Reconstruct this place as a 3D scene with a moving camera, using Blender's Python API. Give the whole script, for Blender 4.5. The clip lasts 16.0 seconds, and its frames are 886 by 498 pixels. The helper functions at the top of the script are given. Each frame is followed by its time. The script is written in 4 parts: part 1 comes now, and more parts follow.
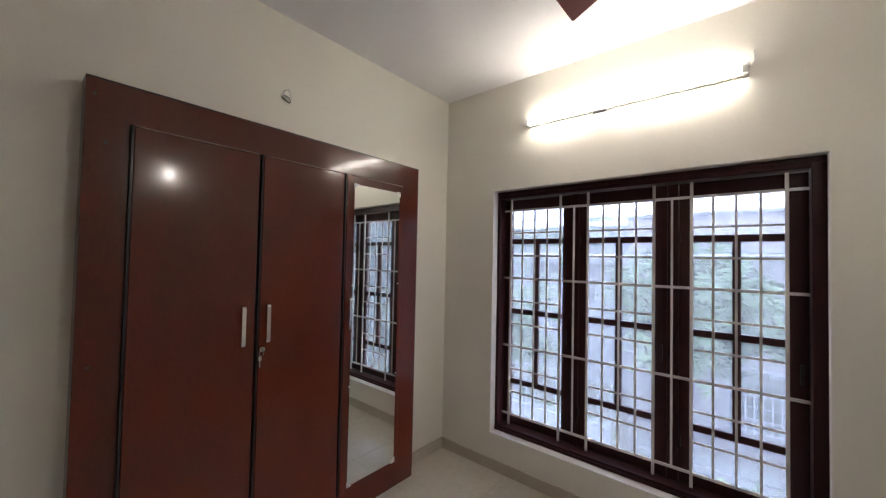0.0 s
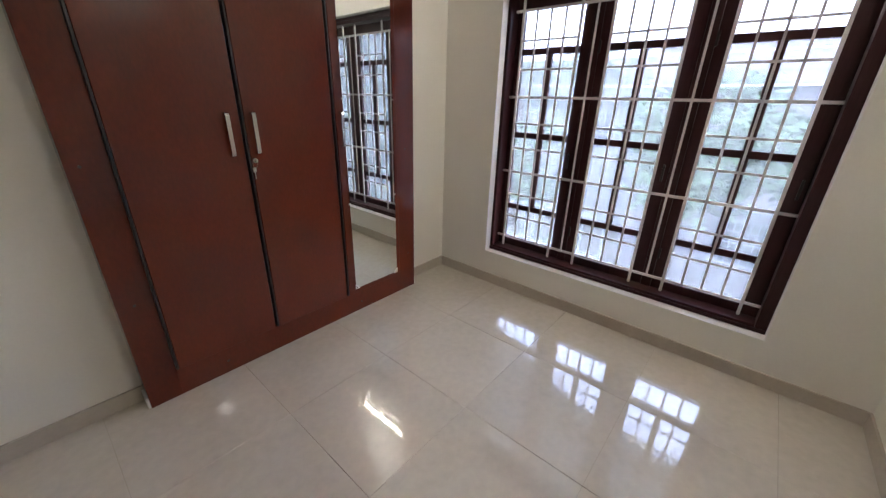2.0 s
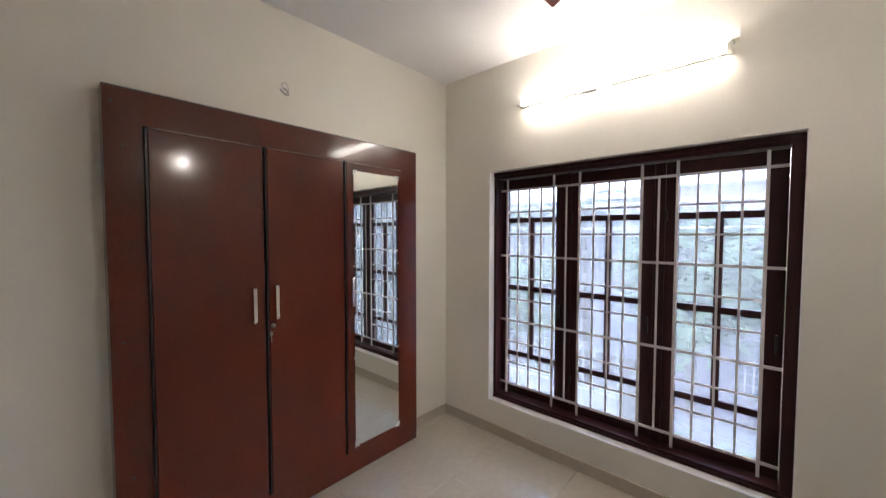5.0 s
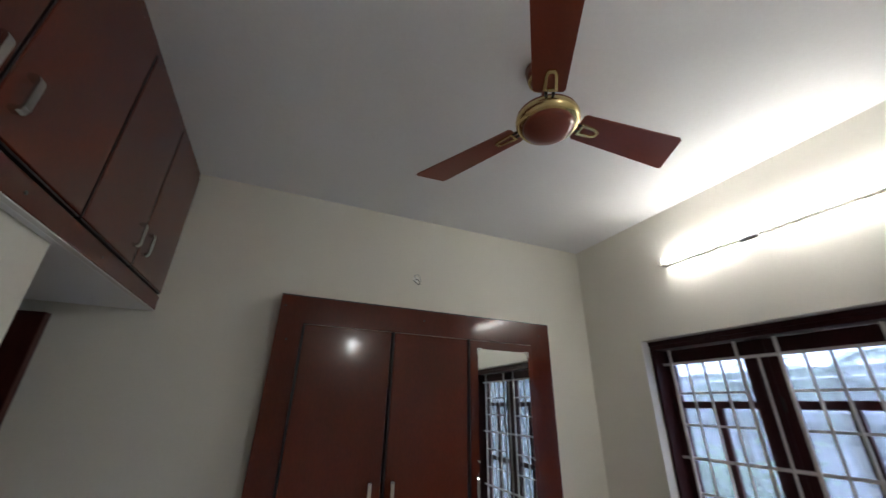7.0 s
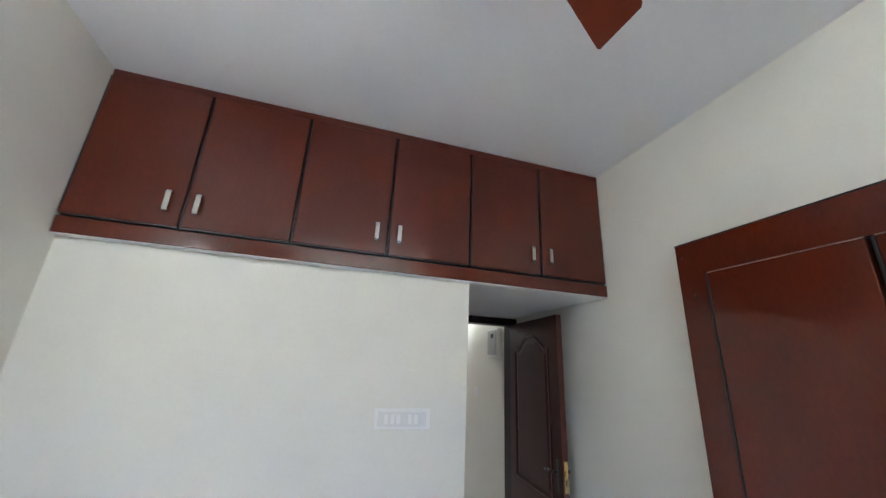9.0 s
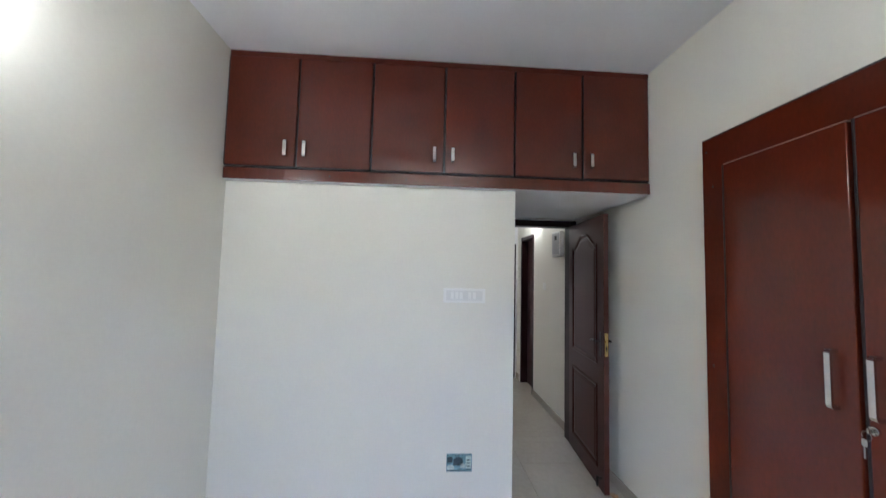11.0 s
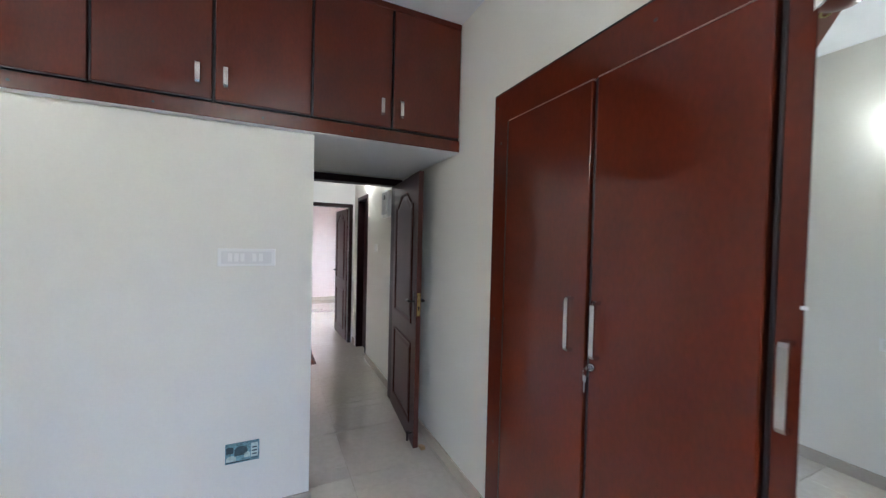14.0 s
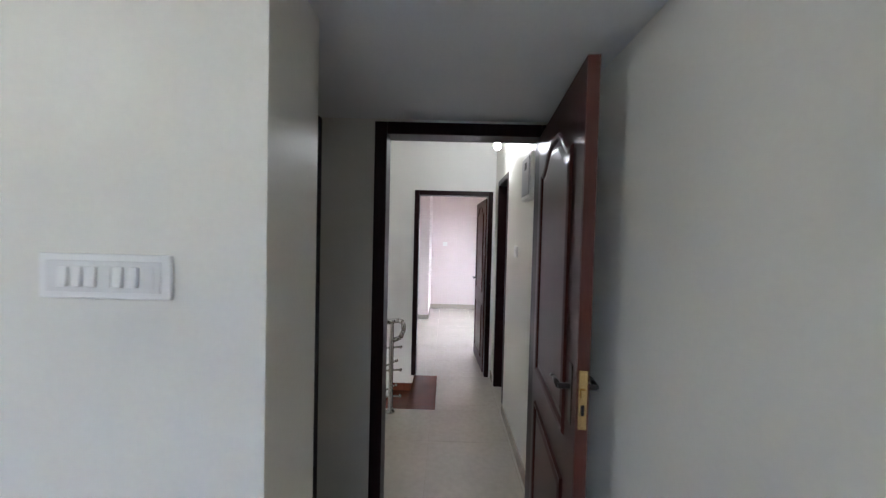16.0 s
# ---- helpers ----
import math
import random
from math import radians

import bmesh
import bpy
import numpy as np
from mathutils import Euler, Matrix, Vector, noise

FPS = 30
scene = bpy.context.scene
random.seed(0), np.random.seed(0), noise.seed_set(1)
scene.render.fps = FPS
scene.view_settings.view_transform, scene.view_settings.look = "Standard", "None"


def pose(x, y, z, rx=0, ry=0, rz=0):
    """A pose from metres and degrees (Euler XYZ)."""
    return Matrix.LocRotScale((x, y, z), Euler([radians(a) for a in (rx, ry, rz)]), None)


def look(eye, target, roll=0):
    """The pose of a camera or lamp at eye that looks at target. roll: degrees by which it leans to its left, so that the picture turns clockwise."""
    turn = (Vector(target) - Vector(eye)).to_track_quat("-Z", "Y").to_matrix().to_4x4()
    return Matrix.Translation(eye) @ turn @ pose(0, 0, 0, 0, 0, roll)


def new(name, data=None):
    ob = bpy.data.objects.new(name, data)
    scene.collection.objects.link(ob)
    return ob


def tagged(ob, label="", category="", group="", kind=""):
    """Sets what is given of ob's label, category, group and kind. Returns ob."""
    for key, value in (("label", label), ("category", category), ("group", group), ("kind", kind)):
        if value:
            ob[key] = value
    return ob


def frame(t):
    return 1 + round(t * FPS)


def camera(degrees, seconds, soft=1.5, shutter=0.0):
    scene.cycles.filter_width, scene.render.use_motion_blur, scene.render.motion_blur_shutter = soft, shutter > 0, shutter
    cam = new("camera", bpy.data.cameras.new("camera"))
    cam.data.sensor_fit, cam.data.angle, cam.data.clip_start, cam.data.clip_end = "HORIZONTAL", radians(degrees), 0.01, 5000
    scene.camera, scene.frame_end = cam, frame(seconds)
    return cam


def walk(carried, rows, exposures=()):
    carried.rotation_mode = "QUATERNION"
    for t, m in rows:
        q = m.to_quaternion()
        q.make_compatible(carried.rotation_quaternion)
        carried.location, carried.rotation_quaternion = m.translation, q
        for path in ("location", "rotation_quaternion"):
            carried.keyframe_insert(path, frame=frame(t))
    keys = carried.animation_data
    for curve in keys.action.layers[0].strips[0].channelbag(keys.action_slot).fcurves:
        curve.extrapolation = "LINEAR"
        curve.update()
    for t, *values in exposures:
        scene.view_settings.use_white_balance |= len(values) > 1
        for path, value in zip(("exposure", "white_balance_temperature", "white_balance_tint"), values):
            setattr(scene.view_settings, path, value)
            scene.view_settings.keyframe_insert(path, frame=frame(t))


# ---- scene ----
cam = camera(101.3, 16.0, soft=1.3, shutter=0.3)
PATH = [
    (0, (-2.421, -2.005, 1.599), (-0.891, -0.718, 1.652), 1.2),
    (0.5, (-2.411, -2.064, 1.564), (-0.887, -0.769, 1.604), 1.3),
    (1, (-2.407, -2.011, 1.538), (-0.876, -0.748, 1.295), 1.4),
    (1.5, (-2.388, -2.018, 1.457), (-0.91, -0.784, 0.917), 1.4),
    (2, (-2.37, -2.03, 1.424), (-0.96, -0.831, 0.666), 1.5),
    (2.5, (-2.361, -2.051, 1.425), (-0.987, -0.87, 0.577), 1.4),
    (3, (-2.369, -2.059, 1.476), (-0.994, -0.886, 0.62), 1.5),
    (3.5, (-2.336, -2.17, 1.529), (-0.983, -0.934, 0.727), 0.5),
    (4, (-2.42, -2.143, 1.54), (-0.973, -0.881, 0.981), 1.4),
    (4.5, (-2.426, -2.121, 1.599), (-0.938, -0.833, 1.245), 1.1),
    (4.7, (-2.441, -2.151, 1.616), (-0.946, -0.846, 1.372), 1.1),
    (7, (-2.195, -2.252, 1.703), (-1.492, -0.558, 2.501), 1.3),
    (7.5, (-1.849, -2.184, 1.701), (-1.977, -0.367, 2.527), 1.2),
    (8, (-1.54, -2.025, 1.7), (-2.516, -0.478, 2.509), 1.0),
    (8.5, (-1.275, -1.79, 1.692), (-2.87, -0.903, 2.511), 1.0),
    (10.8, (-0.534, -1.478, 1.588), (-2.517, -1.382, 1.831), 1.6),
    (11, (-0.542, -1.514, 1.571), (-2.535, -1.392, 1.701), 1.4),
    (11.5, (-0.525, -1.482, 1.537), (-2.522, -1.385, 1.498), 1.5),
    (12, (-0.49, -1.45, 1.54), (-2.484, -1.309, 1.506), 1.5),
    (12.5, (-0.508, -1.432, 1.554), (-2.455, -0.977, 1.514), 1.5),
    (13, (-0.526, -1.367, 1.549), (-2.37, -0.593, 1.515), 1.5),
    (13.5, (-0.569, -1.297, 1.541), (-2.34, -0.368, 1.502), 1.4),
    (14, (-0.706, -1.113, 1.539), (-2.514, -0.257, 1.495), 1.4),
    (14.5, (-0.979, -0.94, 1.524), (-2.906, -0.406, 1.48), 1.4),
    (15, (-1.308, -0.728, 1.534), (-3.297, -0.532, 1.482), 1.3),
    (15.5, (-1.702, -0.577, 1.541), (-3.701, -0.528, 1.489), 1.3),
    (16, (-2.144, -0.533, 1.521), (-4.143, -0.548, 1.464), 1.4),
]
walk(cam, [(t, look(eye, target, roll)) for t, eye, target, roll in PATH],
     [(0, 3.82, 6950, 16), (0.5, 3.82, 6950, 16), (1.0, 3.8, 6950, 16), (1.5, 4.05, 7000, 16), (2.5, 4.32, 6950, 17), (3.5, 4.22, 6950, 18), (4.5, 4.2, 7050, 18), (7.0, 3.45, 6350, 12), (7.5, 3.95, 6300, 10), (8.0, 4.5, 6050, 10), (8.5, 4.7, 5850, 9), (11, 4.65, 5850, 10), (13, 4.7, 5900, 10), (14, 4.6, 5850, 10), (14.5, 4.8, 5850, 10), (15.5, 4.85, 5800, 10), (16, 4.55, 5800, 10)])

# ---- light ----
world = bpy.data.worlds.new("sky")
scene.world = world
world.use_nodes = True
_nt = world.node_tree
_sky = _nt.nodes.new("ShaderNodeTexSky")
_sky.sky_type = "NISHITA"
_sky.sun_disc = False
_sky.dust_density = 7.0
_sky.sun_elevation = radians(60)
_sky.sun_rotation = radians(265)
_nt.nodes["Background"].inputs["Strength"].default_value = 0.15
# an even cloud cover over most of the clear sky
_cloud = _nt.nodes.new("ShaderNodeMix")
_cloud.data_type = "RGBA"
_cloud.inputs[0].default_value = 0.9
_cloud.inputs[7].default_value = (13.5, 14.2, 15.2, 1)
_nt.links.new(_sky.outputs["Color"], _cloud.inputs[6])
_nt.links.new(_cloud.outputs[2], _nt.nodes["Background"].inputs["Color"])

sun = new("sun", bpy.data.lights.new("sun", "SUN"))
sun.data.energy, sun.data.angle, sun.data.color = 0.5, radians(10), (1, 0.95, 0.88)
sun.matrix_world = look((-20, -3, 35), (0, 0, 0))

TUBE, BULB, HALL_BULB = 3.4, 7.0, 12.0


# ---- materials ----
def srgb(h):
    v = [int(h[i:i + 2], 16) / 255 for i in (0, 2, 4)]
    return tuple(c / 12.92 if c <= 0.04045 else ((c + 0.055) / 1.055) ** 2.4 for c in v)


def material(name, colour, rough=0.5, metal=0.0, vary=0.08, scale=(3, 3, 3), fine=40.0, bump=0.0, coat=0.0, coat_ior=1.5, spec=0.5, rvary=0.0, piece=0.0):
    """A painted, lacquered or stone surface: two scales of noise in its colour, fine relief, and uneven gloss."""
    m = bpy.data.materials.new(name)
    m.use_nodes = True
    nt, b = m.node_tree, m.node_tree.nodes["Principled BSDF"]
    N, L = nt.nodes.new, nt.links.new
    b.inputs["Metallic"].default_value = metal
    b.inputs["Roughness"].default_value = rough
    b.inputs["Specular IOR Level"].default_value = spec
    b.inputs["Coat Weight"].default_value = coat
    b.inputs["Coat Roughness"].default_value = 0.012 if rough < 0.1 else min(0.12, rough * 0.33)
    b.inputs["Coat IOR"].default_value = coat_ior
    tc, mp = N("ShaderNodeTexCoord"), N("ShaderNodeMapping")
    mp.inputs["Scale"].default_value = scale
    geo = N("ShaderNodeNewGeometry")
    L(geo.outputs["Position"], mp.inputs["Vector"])
    n1, n2 = N("ShaderNodeTexNoise"), N("ShaderNodeTexNoise")
    n1.inputs["Scale"].default_value, n1.inputs["Detail"].default_value = 1.0, 4
    n2.inputs["Scale"].default_value, n2.inputs["Detail"].default_value = fine, 3
    for n in (n1, n2):
        L(mp.outputs["Vector"], n.inputs["Vector"])
    mix = N("ShaderNodeMath")
    mix.operation = "MULTIPLY_ADD"
    mix.inputs[1].default_value = 0.5
    L(n2.outputs["Fac"], mix.inputs[0])
    half = N("ShaderNodeMath")
    half.operation = "MULTIPLY"
    half.inputs[1].default_value = 0.5
    L(n1.outputs["Fac"], half.inputs[0])
    L(half.outputs[0], mix.inputs[2])
    ramp = N("ShaderNodeValToRGB")
    ramp.color_ramp.elements[0].position, ramp.color_ramp.elements[1].position = 0.3, 0.7
    ramp.color_ramp.elements[0].color = (*[c * (1 - vary) for c in colour], 1)
    ramp.color_ramp.elements[1].color = (*[min(1, c * (1 + vary)) for c in colour], 1)
    L(mix.outputs[0], ramp.inputs["Fac"])
    out = ramp.outputs["Color"]
    if piece:
        info, hsv, mr = N("ShaderNodeObjectInfo"), N("ShaderNodeHueSaturation"), N("ShaderNodeMapRange")
        mr.inputs["To Min"].default_value, mr.inputs["To Max"].default_value = 1 - piece, 1 + piece
        L(info.outputs["Random"], mr.inputs["Value"])
        L(mr.outputs["Result"], hsv.inputs["Value"])
        L(out, hsv.inputs["Color"])
        out = hsv.outputs["Color"]
    L(out, b.inputs["Base Color"])
    if rvary:
        rr = N("ShaderNodeMapRange")
        rr.inputs["From Min"].default_value, rr.inputs["From Max"].default_value = 0.3, 0.7
        rr.inputs["To Min"].default_value, rr.inputs["To Max"].default_value = max(0.0, rough - rvary), rough + rvary
        L(n1.outputs["Fac"], rr.inputs["Value"])
        L(rr.outputs["Result"], b.inputs["Roughness"])
    if bump:
        bp = N("ShaderNodeBump")
        bp.inputs["Strength"].default_value, bp.inputs["Distance"].default_value = bump, 0.004
        L(mix.outputs[0], bp.inputs["Height"])
        L(bp.outputs["Normal"], b.inputs["Normal"])
    return m


def glow(name, colour, strength):
    m = bpy.data.materials.new(name)
    m.use_nodes = True
    b = m.node_tree.nodes["Principled BSDF"]
    b.inputs["Base Color"].default_value = (0.8, 0.8, 0.8, 1)
    b.inputs["Emission Color"].default_value = (*colour, 1)
    b.inputs["Emission Strength"].default_value = strength
    return m


def pane_glass(name, tint, gloss, haze):
    m = bpy.data.materials.new(name)
    m.use_nodes = True
    nt = m.node_tree
    nt.nodes.clear()
    N, L = nt.nodes.new, nt.links.new
    out, mix, tr, gl, fr = N("ShaderNodeOutputMaterial"), N("ShaderNodeMixShader"), N("ShaderNodeBsdfTransparent"), N("ShaderNodeBsdfGlossy"), N("ShaderNodeFresnel")
    tr.inputs["Color"].default_value = (*tint, 1)
    gl.inputs["Roughness"].default_value = gloss
    fr.inputs["IOR"].default_value = 1.45
    L(fr.outputs[0], mix.inputs[0])
    L(tr.outputs[0], mix.inputs[1])
    L(gl.outputs[0], mix.inputs[2])
    # a scattering share that paints bright haze over the view outside
    veil, film = N("ShaderNodeMixShader"), N("ShaderNodeBsdfTranslucent")
    film.inputs["Color"].default_value = (0.70, 0.84, 0.98, 1)
    veil.inputs[0].default_value = haze
    L(mix.outputs[0], veil.inputs[1])
    L(film.outputs[0], veil.inputs[2])
    L(veil.outputs[0], out.inputs["Surface"])
    return m


WALL = material("cream_wall_paint", (0.80, 0.774, 0.69), 0.42, vary=0.025, scale=(1.2, 1.2, 1.2), fine=60, bump=0.05, spec=0.35)
WHITE_WALL = material("white_wall_paint", (0.82, 0.80, 0.77), 0.5, vary=0.02, scale=(1.5, 1.5, 1.5), fine=60, bump=0.05, spec=0.3)
# pinkish cast of the far room's daylight, put into the wall colour
DAYLIT_WALL = material("daylight_tinted_wall_paint", (0.80, 0.70, 0.68), 0.5, vary=0.02, scale=(1.5, 1.5, 1.5), fine=60, bump=0.05, spec=0.3)
CEIL = material("ceiling_paint", (0.86, 0.86, 0.86), 0.6, vary=0.025, scale=(1.5, 1.5, 1.5), fine=50, bump=0.08, spec=0.25)
TILE = material("polished_cream_tile", (0.60, 0.545, 0.455), 0.05, vary=0.09, scale=(2.5, 2.5, 2.5), fine=9, spec=0.5, coat=1.0, coat_ior=1.85, rvary=0.015, piece=0.02)
GROUT = material("tile_grout", (0.42, 0.375, 0.30), 0.8, vary=0.2, bump=0.2)
SKIRT = material("beige_skirting_tile", (0.50, 0.445, 0.37), 0.25, vary=0.06, scale=(4, 4, 4), fine=12)
LAM = material("mahogany_laminate", (0.090, 0.0125, 0.0041), 0.31, vary=0.2, scale=(6, 6, 2.6), fine=15, spec=0.13, coat=0.85, rvary=0.02, piece=0.06)
LAMEDGE = material("dark_edge_band", (0.011, 0.006, 0.008), 0.35, vary=0.2)
DARKWOOD = material("dark_polished_wood", (0.016, 0.0045, 0.005), 0.34, vary=0.35, scale=(14, 14, 1.2), fine=10, bump=0.05, coat=0.02, spec=0.16)
WINWOOD = material("dark_window_wood", (0.034, 0.0085, 0.0095), 0.36, vary=0.35, scale=(14, 14, 1.2), fine=10, bump=0.05, coat=0.03, spec=0.2)
DOORWOOD = material("stained_door_wood", (0.040, 0.009, 0.007), 0.34, vary=0.3, scale=(14, 14, 1.0), fine=12, bump=0.05, coat=0.02, spec=0.13)
EDGEWOOD = material("reddish_door_edge", (0.075, 0.017, 0.010), 0.35, vary=0.25, scale=(16, 16, 1.0), fine=12)
CHROME = material("brushed_steel", (0.62, 0.60, 0.57), 0.16, metal=1.0, vary=0.05, fine=60)
BRASS = material("polished_brass", (0.72, 0.52, 0.22), 0.2, metal=1.0, vary=0.08, fine=30)
BLACKM = material("blackened_metal", (0.03, 0.026, 0.025), 0.35, metal=0.6, vary=0.15)
MIRROR = bpy.data.materials.new("mirror_silver")
MIRROR.use_nodes = True
_b = MIRROR.node_tree.nodes["Principled BSDF"]
_b.inputs["Base Color"].default_value = (0.86, 0.90, 0.89, 1)
_b.inputs["Metallic"].default_value = 1.0
_b.inputs["Roughness"].default_value = 0.005
GRILLE = material("white_enamel_bar", (0.70, 0.68, 0.68), 0.4, vary=0.05, fine=30)
PLATE = material("grey_white_plastic", (0.76, 0.75, 0.715), 0.3, vary=0.02, fine=30)
# pale colour for the light that the gap above the wardrobe doors reflects
GAPGLINT = material("pale_gap_glint", (0.30, 0.20, 0.16), 0.3, vary=0.2)
PLASTIC = material("white_plastic", (0.85, 0.84, 0.80), 0.3, vary=0.02, fine=30)
GREYPL = material("grey_plastic", (0.5, 0.5, 0.5), 0.35, vary=0.04)
BLACK = material("black_plastic", (0.015, 0.015, 0.016), 0.4, vary=0.1)
FAN = material("brown_fan_lacquer", (0.21, 0.040, 0.017), 0.28, vary=0.12, scale=(6, 6, 6), fine=20, coat=0.3)
GOLD = material("gold_trim", (0.78, 0.62, 0.30), 0.22, metal=0.9, vary=0.06)
GRANITE = material("red_granite", (0.17, 0.048, 0.026), 0.15, vary=0.35, scale=(5, 5, 5), fine=30)
# bluish, and darkened to hold down the brightness of the daylight outside
GLASS = pane_glass("dimming_window_glass", (0.32, 0.365, 0.455), 0.02, 0.03)
TUBEGLOW = glow("lit_tube", (1.0, 0.98, 0.93), TUBE)
BULBGLOW = glow("lit_bulb", (1.0, 0.98, 0.95), BULB)
HALLGLOW = glow("lit_hall_bulb", (1.0, 0.97, 0.92), HALL_BULB)
FACADE = material("pale_pink_render", (0.26, 0.225, 0.23), 0.8, vary=0.08, scale=(0.6, 0.6, 0.6), fine=12, bump=0.1)
FACADE2 = material("grey_white_render", (0.24, 0.24, 0.245), 0.8, vary=0.1, scale=(0.5, 0.5, 0.5), fine=12, bump=0.1)
FENCE = material("weathered_white_paint", (0.26, 0.28, 0.27), 0.6, vary=0.15)
GROUND = material("dusty_ground", (0.11, 0.10, 0.08), 0.9, vary=0.25, scale=(0.4, 0.4, 0.4), fine=10, bump=0.2)
BARK = material("grey_bark", (0.13, 0.10, 0.075), 0.9, vary=0.3, scale=(6, 6, 2), fine=8, bump=0.4)
LEAF = material("green_leaves", (0.075, 0.12, 0.045), 0.55, vary=0.4, scale=(2, 2, 2), fine=10)
PALM = material("palm_fronds", (0.07, 0.10, 0.05), 0.5, vary=0.35, scale=(2, 2, 2), fine=8)
DARKGLASS = material("dark_window_glass", (0.05, 0.06, 0.07), 0.1, vary=0.2)
LABELBLUE = material("printed_teal_sticker", (0.16, 0.30, 0.33), 0.4, vary=0.7, scale=(22, 22, 30), fine=4)
LABELDARK = material("dark_print", (0.03, 0.06, 0.07), 0.4, vary=0.4, scale=(30, 30, 30), fine=4)
LABELPALE = material("pale_green_print", (0.50, 0.60, 0.55), 0.4, vary=0.3, scale=(30, 30, 30), fine=4)


# ---- mesh helpers ----
def box(bm, x0, x1, y0, y1, z0, z1, bevel=0.0):
    xs, ys, zs = sorted((x0, x1)), sorted((y0, y1)), sorted((z0, z1))
    v = [bm.verts.new((x, y, z)) for x in xs for y in ys for z in zs]
    fs = [bm.faces.new([v[i] for i in q]) for q in ((0, 1, 3, 2), (4, 6, 7, 5), (0, 4, 5, 1), (2, 3, 7, 6), (0, 2, 6, 4), (1, 5, 7, 3))]
    if bevel:
        es = list({e for f in fs for e in f.edges})
        bmesh.ops.bevel(bm, geom=es, offset=bevel, segments=2, affect="EDGES", profile=0.5)
    return bm


def boxes(*rows, bevel=0.0):
    bm = bmesh.new()
    for r in rows:
        box(bm, *r, bevel=bevel)
    return bm


def lathe(profile, centre=(0, 0, 0), n=24, axis="z"):
    """A turned solid: profile is (radius, height) from bottom to top."""
    bm = bmesh.new()
    rings = []
    for r, h in profile:
        ring = []
        for i in range(n):
            a = 2 * math.pi * i / n
            p = (r * math.cos(a), r * math.sin(a), h)
            if axis == "y":
                p = (p[0], h, p[1])
            elif axis == "x":
                p = (h, p[0], p[1])
            ring.append(bm.verts.new((p[0] + centre[0], p[1] + centre[1], p[2] + centre[2])))
        rings.append(ring)
    for a, b in zip(rings, rings[1:]):
        for i in range(n):
            bm.faces.new((a[i], a[(i + 1) % n], b[(i + 1) % n], b[i]))
    bm.faces.new(rings[0][::-1])
    bm.faces.new(rings[-1])
    bmesh.ops.recalc_face_normals(bm, faces=bm.faces)
    for f in bm.faces:
        f.smooth = len(f.verts) == 4
    return bm


def rod(bm, a, b, r, n=8, r2=None):
    a, b = Vector(a), Vector(b)
    d = (b - a).normalized()
    u = d.orthogonal().normalized()
    w = d.cross(u)
    r2 = r if r2 is None else r2
    ra = [bm.verts.new(a + r * (math.cos(2 * math.pi * i / n) * u + math.sin(2 * math.pi * i / n) * w)) for i in range(n)]
    rb = [bm.verts.new(b + r2 * (math.cos(2 * math.pi * i / n) * u + math.sin(2 * math.pi * i / n) * w)) for i in range(n)]
    for i in range(n):
        f = bm.faces.new((ra[i], ra[(i + 1) % n], rb[(i + 1) % n], rb[i]))
        f.smooth = True
    bm.faces.new(ra[::-1])
    bm.faces.new(rb)
    return bm


def rods(pts, r, n=8):
    bm = bmesh.new()
    for a, b in zip(pts, pts[1:]):
        rod(bm, a, b, r, n)
    return bm


def mesh_ob(name, bm, mat):
    me = bpy.data.meshes.new(name)
    bm.to_mesh(me)
    bm.free()
    me.materials.append(mat)
    return new(name, me)


def part(name, bm, mat, parent, label=""):
    ob = mesh_ob(name, bm, mat)
    ob.parent = parent
    ob.matrix_parent_inverse = parent.matrix_basis.inverted() if parent.parent is None else Matrix()
    if label:
        tagged(ob, label)
    return ob


def thing(name, at, label, category, group="", kind=""):
    e = new(name)
    e.matrix_basis = pose(*at)
    e.empty_display_size = 0.05
    return tagged(e, label, category, group, kind)


def structure(name, bm, mat, label="", category=""):
    return tagged(mesh_ob(name, bm, mat), label, category, "", "structure")


# ---- structure ----
H = 2.955          # ceiling height
SOUTH = -2.755     # face of the south wall
LOFT = 2.12        # underside of the loft slab
TOP = 3.1

structure("wall_north", boxes((-5.31, 0.23, 0, 0.2, 0, TOP), (-5.92, -5.31, 0, 0.2, 2.12, TOP), (-6.13, -5.92, 0, 0.2, 0, TOP)), WALL, "cream painted wall behind the wardrobe", "wall")
WY0, WY1, WZ0, WZ1 = -2.298, -0.474, 0.267, 2.135
structure("wall_east", boxes((0, 0.23, -2.98, WY0, 0, TOP), (0, 0.23, WY1, 0, 0, TOP), (0, 0.23, WY0, WY1, 0, WZ0), (0, 0.23, WY0, WY1, WZ1, TOP)), WALL, "cream painted wall with a wide window", "wall")
structure("wall_south", boxes((-3.17, 0, -2.98, SOUTH, 0, TOP)), WALL, "plain cream painted wall with a lamp", "wall")
structure("wall_west", boxes((-3.17, -2.885, SOUTH, -0.9, 0, LOFT)), WALL, "cream painted partition under the loft cabinets", "wall")
structure("wall_recess", boxes((-4.0, -3.87, -1.3, -1.18, 0, LOFT), (-3.23, -3.17, -1.3, -1.18, 0, LOFT), (-3.87, -3.23, -1.3, -1.18, 2.06, LOFT)), WALL, "cream painted recess wall round a side door", "wall")
structure("wall_doorway", boxes((-4.12, -4.0, -2.6, -0.905, 0, TOP), (-4.12, -4.0, -0.905, 0, 2.105, TOP)), WALL, "cream painted wall round the bedroom doorway", "wall")
